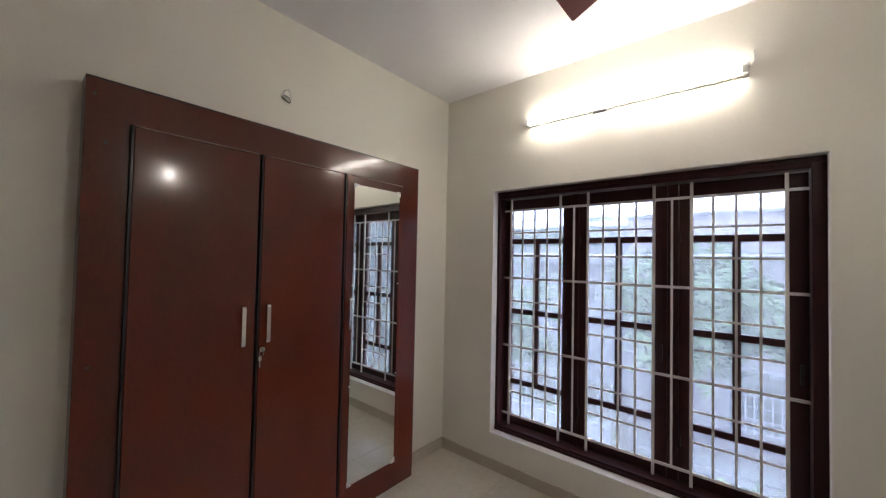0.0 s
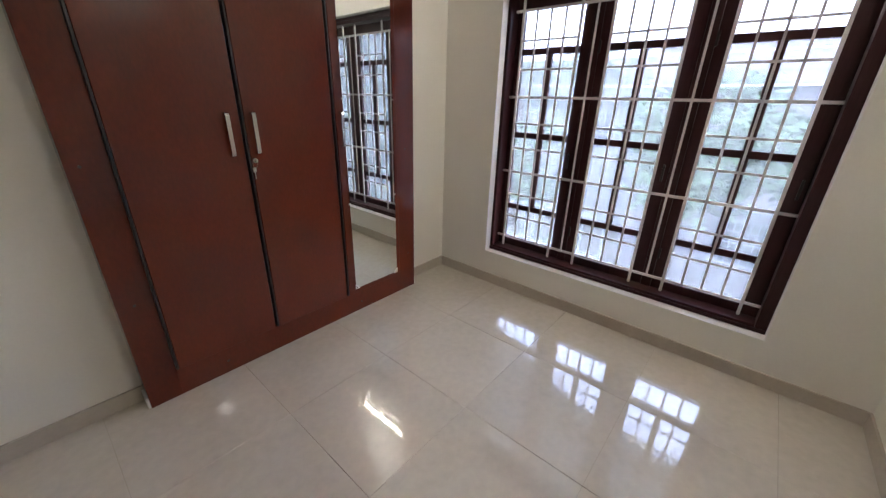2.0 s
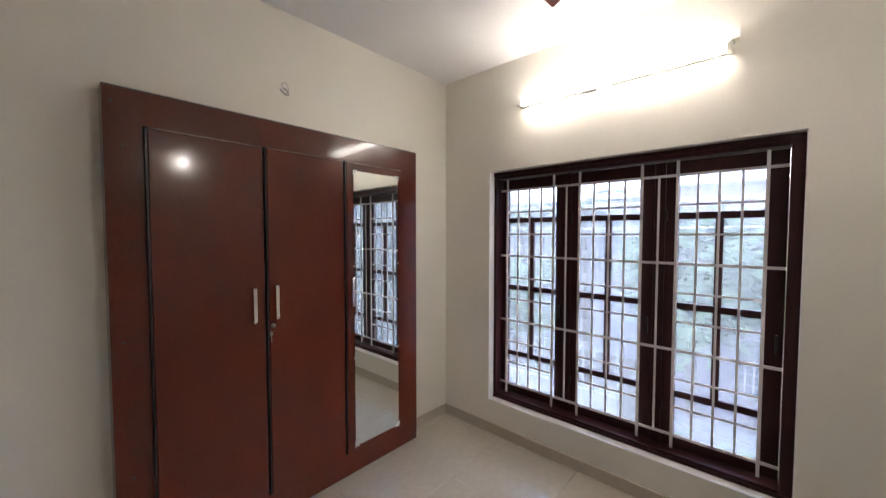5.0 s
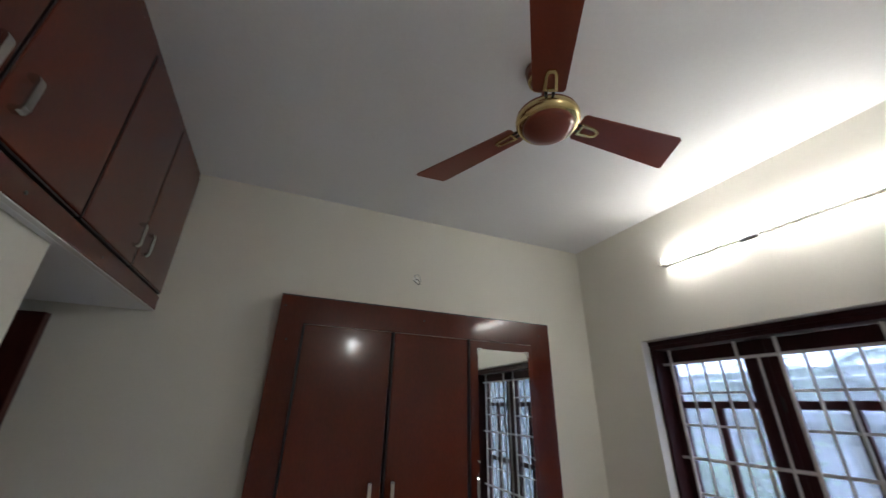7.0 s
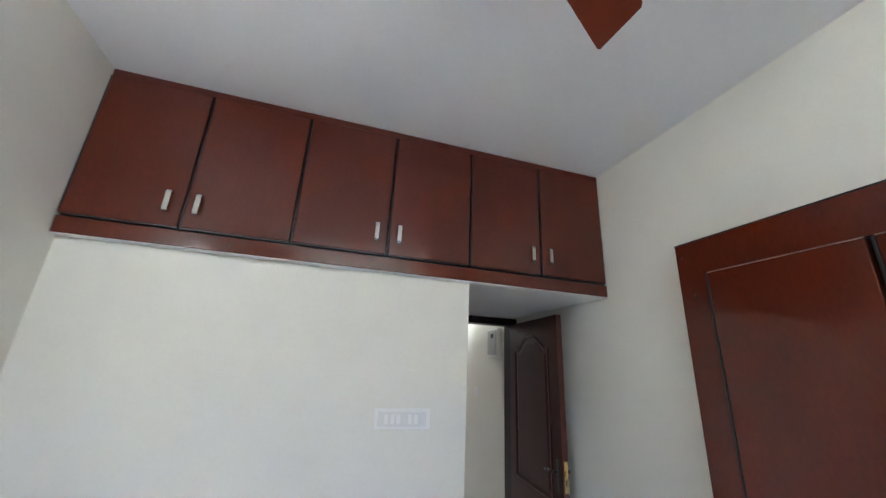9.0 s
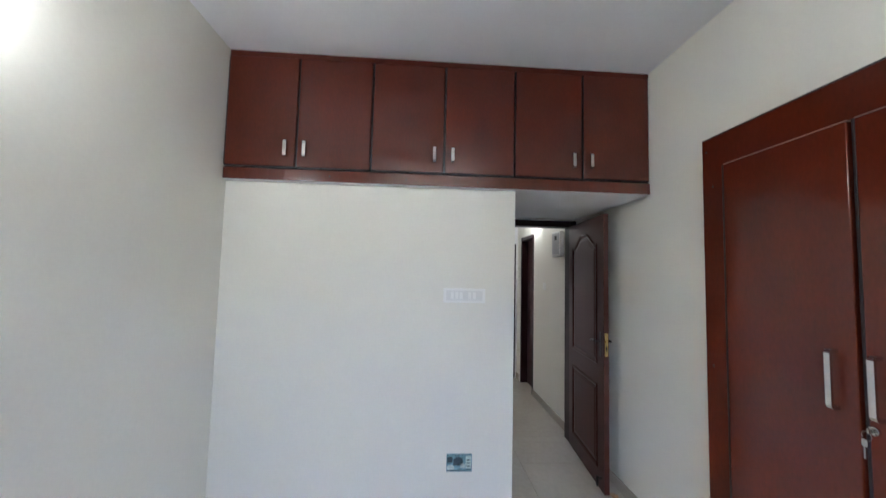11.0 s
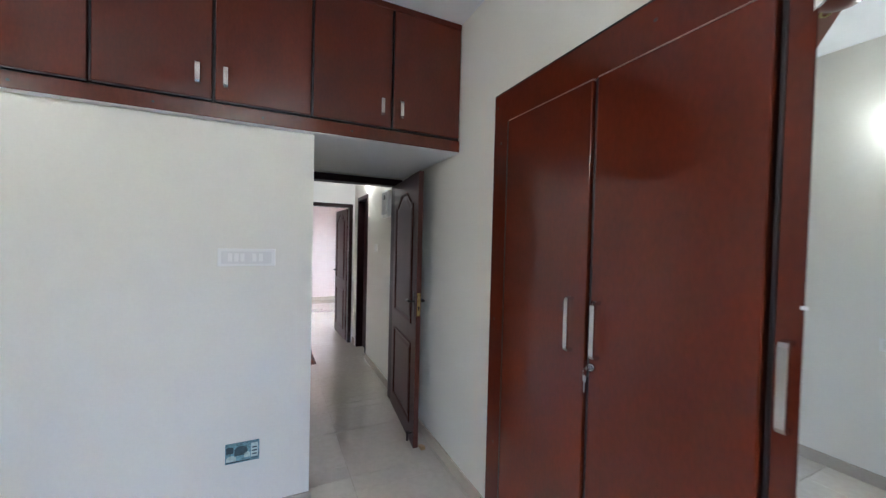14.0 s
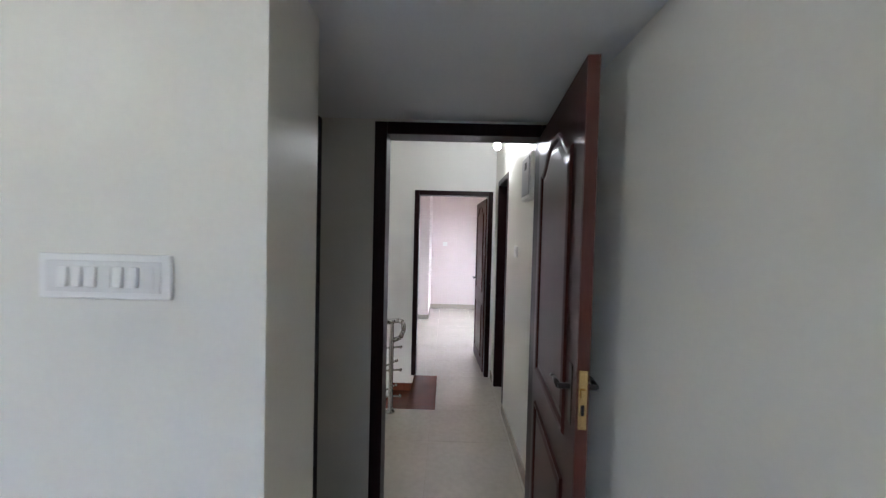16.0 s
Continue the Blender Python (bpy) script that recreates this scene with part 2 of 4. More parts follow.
structure("wall_hall_end", boxes((-6.25, -6.13, -2.6, -0.885, -1.7, TOP), (-6.25, -6.13, -0.885, -0.028, -1.7, -0.006), (-6.25, -6.13, -0.028, 0.2, 0, TOP), (-6.25, -6.13, -0.885, -0.028, 2.045, TOP)), WHITE_WALL, "cream white painted end wall of the hall", "wall")
structure("wall_hall_south", boxes((-6.25, -4.0, -2.72, -2.6, -1.7, TOP)), WHITE_WALL, "cream white painted wall of the stairwell", "wall")
# the opening in the y = 1.58 wall is unseen, added to admit sky light
structure("wall_far_room", boxes((-10.23, -10.11, -3.2, 1.7, 0, TOP), (-10.11, -6.25, -3.2, -3.08, 0, TOP), (-10.11, -8.95, -3.08, -0.84, 0, TOP),
          (-7.8, -6.25, 1.58, 1.7, 0, TOP), (-10.11, -8.5, 1.58, 1.7, 0, TOP), (-8.5, -7.8, 1.58, 1.7, 0, 0.9), (-8.5, -7.8, 1.58, 1.7, 2.1, TOP),
          (-6.25, -6.13, 0.2, 1.7, 0, TOP), (-6.25, -6.13, -3.08, -2.72, 0, TOP)), DAYLIT_WALL, "walls of the room beyond, with their pinkish daylight in the colour", "wall")
structure("wall_back_rooms", boxes((-4.0, -3.17, -2.98, -2.86, 0, TOP), (-5.92, -5.31, 0.35, 0.4, 0, TOP)), WALL, "plain closing wall", "wall")
structure("ceiling", boxes((-10.23, 0.23, -3.2, 1.7, H, TOP)), CEIL, "smooth white painted ceiling", "ceiling")
structure("loft_slab", boxes((-3.5, -2.862, SOUTH, 0, LOFT, 2.195), (-4.0, -3.5, -1.18, 0, LOFT, 2.195), (-3.5, -3.42, SOUTH, 0, 2.195, H)), CEIL, "white plastered loft slab over the passage", "ceiling")

STAIR = (-6.13, -5.33, -2.6, -0.594)


def minus(rect, hole):
    """The parts of a rectangle that lie outside another."""
    x0, x1, y0, y1 = rect
    a0, a1, b0, b1 = hole
    if a0 >= x1 or a1 <= x0 or b0 >= y1 or b1 <= y0:
        return [rect]
    out = []
    if x0 < a0:
        out.append((x0, a0, y0, y1))
    if x1 > a1:
        out.append((a1, x1, y0, y1))
    m0, m1 = max(x0, a0), min(x1, a1)
    if y0 < b0:
        out.append((m0, m1, y0, b0))
    if y1 > b1:
        out.append((m0, m1, b1, y1))
    return out


floor = structure("floor", boxes(*[(a, b, c, d, -0.15, -0.004) for a, b, c, d in minus((-10.23, 0.23, -3.2, 1.7), (-6.2, STAIR[1], STAIR[2], STAIR[3]))]), GROUT, "polished cream vitrified tile floor with thin joints", "floor")

SK = 0.082


def skirt(x0, x1, y0, y1):
    bm = boxes((x0, x1, y0, y1, 0, SK))
    return structure("baseboard", bm, SKIRT, "beige tile skirting along the wall", "baseboard")


skirt(-4.0, -2.262, -0.012, 0)
skirt(-0.465, -0.012, -0.012, 0)
skirt(-0.012, 0, SOUTH, 0)
skirt(-2.885, -0.012, SOUTH, SOUTH + 0.012)
skirt(-2.885, -2.873, SOUTH + 0.012, -0.9)
skirt(-3.17, -2.873, -0.9, -0.888)
skirt(-4.0, -3.988, -1.18, -0.91)
skirt(-5.31, -4.12, -0.012, 0)
skirt(-6.13, -5.98, -0.012, 0)
skirt(-10.11, -10.098, -0.84, 1.58)
skirt(-8.95, -8.938, -3.08, -0.828)
skirt(-10.098, -8.95, -0.84, -0.828)


# ---- window ----
window = thing("window_1", (0.1, -1.386, WZ0), "dark polished wooden window with three glazed shutters behind a grille", "window", kind="structure")
FY0, FY1 = WY0 + 0.001, WY1 - 0.001
part("window_sill", boxes((-0.002, 0.0695, WY0 + 0.001, WY1 - 0.001, WZ0 + 0.001, WZ0 + 0.006)), WHITE_WALL, window, "white painted plaster sill edge")
for row in ((0.070, 0.205, FY0, FY0 + 0.056, WZ0 + 0.008, WZ1), (0.070, 0.205, FY1 - 0.024, FY1, WZ0 + 0.008, WZ1),
            (0.070, 0.205, FY0 + 0.056, FY1 - 0.024, WZ1 - 0.055, WZ1), (0.070, 0.205, FY0 + 0.056, FY1 - 0.024, WZ0 + 0.008, WZ0 + 0.045)):
    part("window_frame", boxes(row, bevel=0.004), WINWOOD, window)
for row in ((-0.002, 0.0595, WY1 - 0.005, WY1 - 0.0005, WZ0 + 0.007, WZ1 - 0.002), (-0.002, 0.0595, WY0 + 0.0005, WY0 + 0.005, WZ0 + 0.007, WZ1 - 0.002)):
    part("reveal", boxes(row), WHITE_WALL, window, "white painted plaster reveal")
for row in ((0.060, 0.0695, FY0, FY1, WZ0 + 0.008, WZ0 + 0.03), (0.062, 0.0695, FY0, FY1, WZ1 - 0.03, WZ1 - 0.003)):
    part("frame_bead", boxes(row, bevel=0.002), WINWOOD, window)
BAYS = ((-0.970, -0.554), (-1.551, -1.142), (-2.155, -1.755))
EDGES = ((-1.030, -0.500), (-1.625, -1.088), (-2.240, -1.685))
ZL, ZH = 0.372, 1.997
for (g0, g1), (e0, e1) in zip(BAYS, EDGES):
    sh = part("shutter", boxes((0.165, 0.2, e0, g0, 0.315, 2.078), (0.165, 0.2, g1, e1, 0.315, 2.078), (0.165, 0.2, g0, g1, ZH, 2.078), (0.165, 0.2, g0, g1, 0.315, ZL), bevel=0.003), WINWOOD, window, "closed dark wooden shutter frame")
    gm = (g0 + g1) / 2
    for zc in (1.747, 1.196, 0.646):
        part("glazing_bar", boxes((0.168, 0.197, g0, g1, zc - 0.02, zc + 0.02), bevel=0.003), WINWOOD, sh)
    for z0, z1 in ((1.216, 1.727), (0.666, 1.176)):
        part("glazing_bar", boxes((0.168, 0.197, gm - 0.019, gm + 0.019, z0, z1), bevel=0.003), WINWOOD, sh)
    for y0, y1, z0, z1 in ((g0, g1, 1.767, ZH), (g0, gm - 0.019, 1.216, 1.727), (gm + 0.019, g1, 1.216, 1.727), (g0, gm - 0.019, 0.666, 1.176), (gm + 0.019, g1, 0.666, 1.176), (g0, g1, ZL, 0.626)):
        p = part("pane", boxes((0.181, 0.185, y0 - 0.004, y1 + 0.004, z0 - 0.004, z1 + 0.004)), GLASS, sh, "bluish glass pane darkened to dim the daylight view, with painted haze")
        p.visible_shadow = False
    for zc in (0.55, 1.75):
        part("hinge", boxes((0.159, 0.166, e1 - 0.012, e1 + 0.002, zc - 0.035, zc + 0.035)), BLACKM, sh)
    part("tower_bolt", boxes((0.150, 0.165, e0 + 0.022, e0 + 0.034, 1.0, 1.10), bevel=0.002), BLACKM, sh, "small dark metal bolt")
for y0, y1 in ((-1.087, -1.031), (-1.684, -1.626)):
    part("mullion", boxes((0.163, 0.205, y0, y1, 0.312, 2.080), bevel=0.003), WINWOOD, window)

grille = thing("window_grille", (0.143, -1.37, 0.30), "white painted iron window grille of crossing bars", "grille")
GX = 0.143
for z in (1.990, 1.457, 0.925, 0.394):
    part("bar", boxes((GX - 0.006, GX + 0.006, -2.241, -0.499, z - 0.008, z + 0.008), bevel=0.002), GRILLE, grille)
for y in (-0.562, -0.962, -1.158, -1.557, -1.751, -2.157):
    part("bar", boxes((GX - 0.013, GX - 0.002, y - 0.008, y + 0.008, 0.315, 2.078), bevel=0.002), GRILLE, grille)
for y in (-1.061, -1.653):
    part("bar", boxes((GX - 0.012, GX - 0.003, y - 0.006, y + 0.006, 0.394, 1.990), bevel=0.002), GRILLE, grille)
for b0, b1 in ((-0.962, -0.562), (-1.557, -1.158), (-2.157, -1.751)):
    for k in (1, 2, 3):
        y = b0 + (b1 - b0) * k / 4
        part("bar", boxes((GX - 0.010, GX - 0.002, y - 0.006, y + 0.006, 0.394, 1.990), bevel=0.001), GRILLE, grille)
    for za in (1.457, 0.925, 0.394):
        for k in (1, 2):
            z = za + 0.532 * k / 3
            part("bar", boxes((GX - 0.003, GX + 0.004, b0, b1, z - 0.006, z + 0.006), bevel=0.001), GRILLE, grille)


# ---- wardrobe ----
def pull(x, y, z0, z1, out, parent, along="y", w=0.011):
    """A flat steel bow handle with rounded shoulders; out is the way that it stands proud."""
    bm = bmesh.new()
    prof = [(0, z0), (0.55, z0 + 0.0), (0.85, z0 + 0.004), (1.0, z0 + 0.014), (1.0, z1 - 0.014), (0.85, z1 - 0.004), (0.55, z1), (0, z1)]
    t = 0.30
    inner = [(0, z0 + 0.012), (t + 0.2, z0 + 0.012), (t + 0.35, z0 + 0.014), (0.72, z0 + 0.02), (0.72, z1 - 0.02), (t + 0.35, z1 - 0.014), (t + 0.2, z1 - 0.012), (0, z1 - 0.012)]
    rows = []
    for s in (-w / 2, w / 2):
        for pr in (prof, inner):
            ring = []
            for d, z in pr:
                ring.append(bm.verts.new((x + s, y + out * d, z) if along == "y" else (x + out * d, y + s, z)))
            rows.append(ring)
    o0, i0, o1, i1 = rows
    for k in range(len(prof) - 1):
        for q in ((o0[k], o0[k + 1], o1[k + 1], o1[k]), (i0[k], i1[k], i1[k + 1], i0[k + 1]), (o0[k], i0[k], i0[k + 1], o0[k + 1]), (o1[k], o1[k + 1], i1[k + 1], i1[k])):
            bm.faces.new(q)
    bmesh.ops.recalc_face_normals(bm, faces=bm.faces)
    return part("handle", bm, CHROME, parent, "brushed steel bow handle")


WX0, WX1, WF = -2.262, -0.467, -0.105
wardrobe = thing("wardrobe", (-1.36, -0.05, 0), "glossy mahogany built-in wardrobe with three doors and a mirror", "wardrobe")
part("carcass", boxes((WX0 + 0.02, WX1 - 0.02, -0.074, -0.001, 0.0, 2.24)), LAMEDGE, wardrobe)
for row in ((WX0, -2.128, WF, -0.001, 0, 2.26), (-0.632, WX1, WF, -0.001, 0, 2.26), (-2.128, -0.632, WF, -0.076, 2.112, 2.26), (-2.128, -0.632, WF, -0.076, 0, 0.152)):
    part("face_frame", boxes(row, bevel=0.0005), LAM, wardrobe)
for x0, x1 in ((-2.272, -2.2625), (-0.4665, -0.458)):
    part("filler", boxes((x0, x1, -0.100, -0.0125, 0, 0.06)), WHITE_WALL, wardrobe, "white plaster filler at the base")
part("top_strip", boxes((-2.262, -0.467, WF - 0.001, -0.001, 2.2605, 2.266)), LAMEDGE, wardrobe)
DOORS = ((-2.118, -1.628), (-1.606, -1.128), (-1.106, -0.640))
leafs = []
for x0, x1 in DOORS:
    d = part("door", boxes((x0, x1, -0.124, -0.0765, 0.158, 2.104), bevel=0.004), LAM, wardrobe, "glossy mahogany laminate door")
    part("edge_band", boxes((x0 - 0.0105, x0 - 0.0005, -0.122, -0.077, 0.158, 2.104), bevel=0.002), LAMEDGE, d, "dark lipping on the door edge")
    # thin pale strip, a painted glint along the gap over the door
    part("top_strip", boxes((x0, x1, -0.1235, -0.1, 2.1045, 2.1075)), GAPGLINT, d, "pale strip on the door top painting light reflected in the gap")
    leafs.append(d)
pull(-1.690, -0.124, 1.152, 1.350, -0.032, leafs[0], w=0.018)
pull(-1.572, -0.124, 1.156, 1.352, -0.032, leafs[1], w=0.018)
pull(-1.078, -0.124, 1.152, 1.350, -0.032, leafs[2], w=0.018)
part("lock", lathe([(0.012, -0.134), (0.013, -0.130), (0.013, -0.124)], (-1.590, 0, 1.124), 20, "y"), CHROME, leafs[1], "round steel cylinder lock")
# dark sheet on the stile that paints the shade beside the first door
part("shadow_strip", boxes((-2.128, -2.1275, -0.1045, -0.08, 0.152, 2.112)), LAMEDGE, wardrobe)
for x, z in ((-2.235, 2.20), (-2.20, 2.02), (-1.42, 2.20), (-0.55, 2.18), (-2.22, 1.16), (-2.20, 0.55), (-0.55, 1.1), (-0.53, 0.3), (-1.9, 0.07), (-1.0, 0.06)):
    part("screw_cap", lathe([(0.006, -0.1065), (0.006, -0.105)], (x, 0, z), 10, "y"), LAMEDGE, wardrobe)

mirror = thing("mirror", (-0.866, -0.126, 0.195), "tall frameless mirror fixed to the wardrobe door", "mirror")
MX0, MX1, MZ0, MZ1 = -1.056, -0.676, 0.196, 2.052
part("glass", boxes((MX0, MX1, -0.1295, -0.1255, MZ0, MZ1)), MIRROR, mirror, "clear silvered mirror glass")


def clip(x, z, sx, sz):
    bm = bmesh.new()
    pts = [(0, 0), (0.036, 0), (0.028, 0.010), (0.010, 0.028), (0, 0.036)]
    a = [bm.verts.new((x + sx * (p - 0.005), -0.1305, z + sz * (q - 0.005))) for p, q in pts]
    b = [bm.verts.new((x + sx * (p - 0.005), -0.1335, z + sz * (q - 0.005))) for p, q in pts]
    bm.faces.new(a)
    bm.faces.new(b)
    for i in range(5):
        bm.faces.new((a[i], a[(i + 1) % 5], b[(i + 1) % 5], b[i]))
    bmesh.ops.recalc_face_normals(bm, faces=bm.faces)
    return bm


for x, z, sx, sz in ((MX0, MZ0, 1, 1), (MX1, MZ0, -1, 1), (MX0, MZ1, 1, -1), (MX1, MZ1, -1, -1)):
    c = part("corner_clip", clip(x, z, sx, sz), PLASTIC, mirror, "white plastic corner clip")
    part("screw", lathe([(0.003, -0.1345), (0.003, -0.1335)], (x + sx * 0.006, 0, z + sz * 0.006), 8, "y"), BLACKM, c)
for x, s in ((MX0, -1), (MX1, 1)):
    for z in (0.80, 1.42):
        part("side_clip", boxes((x - 0.006, x + 0.005, -0.132, -0.1245, z - 0.004, z + 0.004), bevel=0.001), PLASTIC, mirror, "white plastic side clip")

keys = thing("key_bunch", (-1.60, -0.136, 1.06), "small steel keys hanging from the wardrobe lock", "keys")
part("key", boxes((-1.593, -1.588, -0.150, -0.134, 1.117, 1.131)), CHROME, keys)
part("ring", rods([(-1.591 + 0.012 * math.cos(a) - 0.008, -0.143, 1.106 + 0.014 * math.sin(a)) for a in [i * math.pi / 8 for i in range(17)]], 0.0012, 6), CHROME, keys)
part("key", boxes((-1.613, -1.597, -0.144, -0.1415, 1.072, 1.094), (-1.608, -1.603, -0.144, -0.1415, 1.036, 1.072), bevel=0.0006), CHROME, keys)


# ---- loft cabinets ----
LX = -2.835
loft = thing("loft_cabinet", (-3.1, -1.37, LOFT), "mahogany loft cabinets with six doors under the ceiling", "cabinet")
part("carcass", boxes((-3.42, LX - 0.026, SOUTH + 0.002, -0.002, 2.197, H - 0.003)), LAMEDGE, loft)
part("base_rail", boxes((LX - 0.026, LX - 0.004, SOUTH + 0.002, -0.002, LOFT + 0.004, 2.196), bevel=0.003), LAM, loft, "mahogany rail below the doors")
part("plaster_lip", boxes((LX - 0.027, LX - 0.006, SOUTH + 0.002, -0.002, LOFT + 0.0005, LOFT + 0.0035)), WHITE_WALL, loft)
part("top_rail", boxes((LX - 0.026, LX - 0.008, SOUTH + 0.002, -0.002, 2.918, H - 0.002), bevel=0.002), LAM, loft)
YS = (-2.753, -2.315, -1.848, -1.380, -0.919, -0.463, -0.003)
for i, (y0, y1) in enumerate(zip(YS, YS[1:])):
    d = part("door", boxes((LX - 0.024, LX, y0 + 0.007, y1 - 0.007, 2.212, 2.912), bevel=0.004), LAM, loft, "mahogany laminate cabinet door")
    part("edge_band", boxes((LX - 0.022, LX - 0.002, y0 + 0.0005, y0 + 0.0065, 2.212, 2.912)), LAMEDGE, d)
    part("edge_band", boxes((LX - 0.022, LX - 0.004, y0 + 0.007, y1 - 0.007, 2.205, 2.2115)), LAMEDGE, d)
    yh = y1 - 0.064 if i % 2 == 0 else y0 + 0.054
    pull(LX, yh, 2.272, 2.376, 0.026, d, along="x", w=0.021)
for y in (-2.1, -1.62, -1.16, -0.7):
    part("screw_cap", lathe([(0.006, LX - 0.0045), (0.006, LX - 0.003)], (0, y, 2.158), 10, "x"), LAMEDGE, loft)


# ---- doors ----
def arch_panel(w, z0, z1, arched):
    """Outline (u, z) of a raised door panel, with a swan-neck top where arched."""
    pts = [(0.0, z0), (w, z0)]
    if not arched:
        return pts + [(w, z1), (0.0, z1)]
    rise = 0.10
    for i in range(25):
        u = w * (1 - i / 24)
        s = 1 - abs(2 * u / w - 1)
        pts.append((u, z1 - rise + rise * (0.5 - 0.5 * math.cos(math.pi * min(1, max(0, s * 1.25 - 0.06))))))
    return pts


def panel_mesh(outline, u0, face, out, place):
    """A moulding ridge round the outline and a raised field within it."""
    bm = bmesh.new()
    cu = sum(p[0] for p in outline) / len(outline)
    cz = sum(p[1] for p in outline) / len(outline)
    levels = ((0.0, 0.0), (0.008, 0.009), (0.020, 0.006), (0.030, -0.002), (0.060, 0.004))
    us = [p[0] for p in outline]
    zs = [p[1] for p in outline]
    hw, hz = (max(us) - min(us)) / 2, (max(zs) - min(zs)) / 2
    rings = []
    for inset, h in levels:
        su, sz = 1 - inset / hw, 1 - inset / hz
        mu, mz = (max(us) + min(us)) / 2, (max(zs) + min(zs)) / 2
        rings.append([bm.verts.new(place(u0 + mu + (u - mu) * su, face + out * (h + 0.0015), mz + (z - mz) * sz)) for u, z in outline])
    for a, b in zip(rings, rings[1:]):
        for i in range(len(a)):
            bm.faces.new((a[i], a[(i + 1) % len(a)], b[(i + 1) % len(a)], b[i]))
    bm.faces.new(rings[-1])
    bmesh.ops.recalc_face_normals(bm, faces=bm.faces)
    return bm


def panel_door(name, hinge, angle, width, height, label, lever_z=1.06, edge=EDGEWOOD):
    """A panelled leaf: hinge at its base, angle of the leaf from +x, its two faces at +-2 cm."""
    d = thing(name, (*hinge, 0), label, "door", kind="structure")
    c, s = math.cos(radians(angle)), math.sin(radians(angle))

    def place(u, v, z):
        return (hinge[0] + c * u - s * v, hinge[1] + s * u + c * v, z)

    def slab(u0, u1, v0, v1, z0, z1, bevel=0.0):
        bm = box(bmesh.new(), u0, u1, v0, v1, z0, z1, bevel)
        for vert in bm.verts:
            vert.co = place(*vert.co)
        return bm

    part("leaf", slab(0, width - 0.004, -0.018, 0.018, 0.006, height, 0.002), DOORWOOD, d, "dark stained panelled door leaf")
    part("leaf_edge", slab(width - 0.0035, width, -0.0175, 0.0175, 0.007, height - 0.001), edge, d, "reddish bare door edge")
    for out in (-1, 1):
        for z0, z1, arched in ((0.90, 1.93, True), (0.14, 0.76, False)):
            part("panel", panel_mesh(arch_panel(width - 0.24, z0, z1, arched), 0.12, out * 0.018, out, place), DOORWOOD, d, "raised panel with moulded edge")
        h = part("lever_plate", slab(width - 0.078, width - 0.042, out * 0.018, out * 0.022, lever_z - 0.11, lever_z + 0.07, 0.001), BLACKM, d, "dark metal lock plate")
        bm = bmesh.new()
        rod(bm, place(width - 0.06, out * 0.02, lever_z), place(width - 0.06, out * 0.058, lever_z), 0.009, 10)
        rod(bm, place(width - 0.06, out * 0.055, lever_z), place(width - 0.12, out * 0.058, lever_z + 0.004), 0.009, 10, 0.007)
        rod(bm, place(width - 0.12, out * 0.058, lever_z + 0.004), place(width - 0.165, out * 0.056, lever_z - 0.006), 0.007, 10, 0.006)
        part("lever", bm, BLACKM, h, "dark metal lever handle")
    f = part("lock_faceplate", slab(width + 0.0003, width + 0.002, -0.012, 0.012, lever_z - 0.10, lever_z + 0.07), BRASS, d, "worn brass lock faceplate")
    part("latch", slab(width + 0.002, width + 0.010, -0.007, 0.007, lever_z - 0.008, lever_z + 0.016, 0.001), BRASS, f)
    part("keyhole", slab(width + 0.002, width + 0.0026, -0.005, 0.005, lever_z - 0.06, lever_z - 0.03), BLACKM, f)
    bm = bmesh.new()
    rod(bm, place(width - 0.05, -0.018, 0.10), place(width - 0.05, -0.05, 0.10), 0.007, 8)
    rod(bm, place(width - 0.05, -0.05, 0.115), place(width - 0.05, -0.05, 0.045), 0.009, 8)
    part("door_stop", bm, BLACKM, d, "small dark metal floor bolt")
    return d


def door_frame(name, axis, wall, y0, y1, top, w, depth, label):
    """Posts and head of a door frame in a wall across x ('x') or y ('y')."""
    f = thing(name, ((wall, (y0 + y1) / 2, 0) if axis == "x" else ((y0 + y1) / 2, wall, 0)), label, "door frame", kind="structure")
    for a, b, z0, z1 in ((y0, y0 + w, 0, top), (y1 - w, y1, 0, top), (y0 + w, y1 - w, top - w, top)):
        row = (wall - depth / 2, wall + depth / 2, a, b, z0, z1) if axis == "x" else (a, b, wall - depth / 2, wall + depth / 2, z0, z1)
        part("post" if z0 == 0 else "head", boxes(row, bevel=0.004), DARKWOOD, f)
    return f


door_frame("door_frame", "x", -4.055, -0.905, -0.001, 2.105, 0.062, 0.134, "dark polished wooden door frame of the bedroom")
panel_door("door_1", (-3.986, -0.055), -5.4, 0.818, 2.045, "dark panelled bedroom door standing open along the wall", 1.085)
door_frame("door_frame", "x", -6.19, -0.885, -0.028, 2.045, 0.05, 0.134, "dark wooden door frame at the end of the hall")
panel_door("door_2", (-6.262, -0.070), 183, 0.76, 1.985, "dark panelled door standing open into the far room", 1.02, DOORWOOD)
door_frame("door_frame", "y", 0.075, -5.92, -5.31, 2.12, 0.05, 0.16, "dark wooden door frame in the hall wall")
dk = thing("door_3", (-5.615, 0.1, 0), "closed dark wooden door in the hall wall", "door", kind="structure")
part("leaf", boxes((-5.869, -5.361, 0.085, 0.12, 0.006, 2.068), bevel=0.002), DOORWOOD, dk)
for z0, z1 in ((0.15, 0.95), (1.1, 1.95)):
    part("panel", boxes((-5.80, -5.43, 0.077, 0.086, z0, z1), bevel=0.006), DOORWOOD, dk)
dk = thing("door_4", (-3.55, -1.2, 0), "closed dark wooden door in the passage recess", "door", kind="structure")
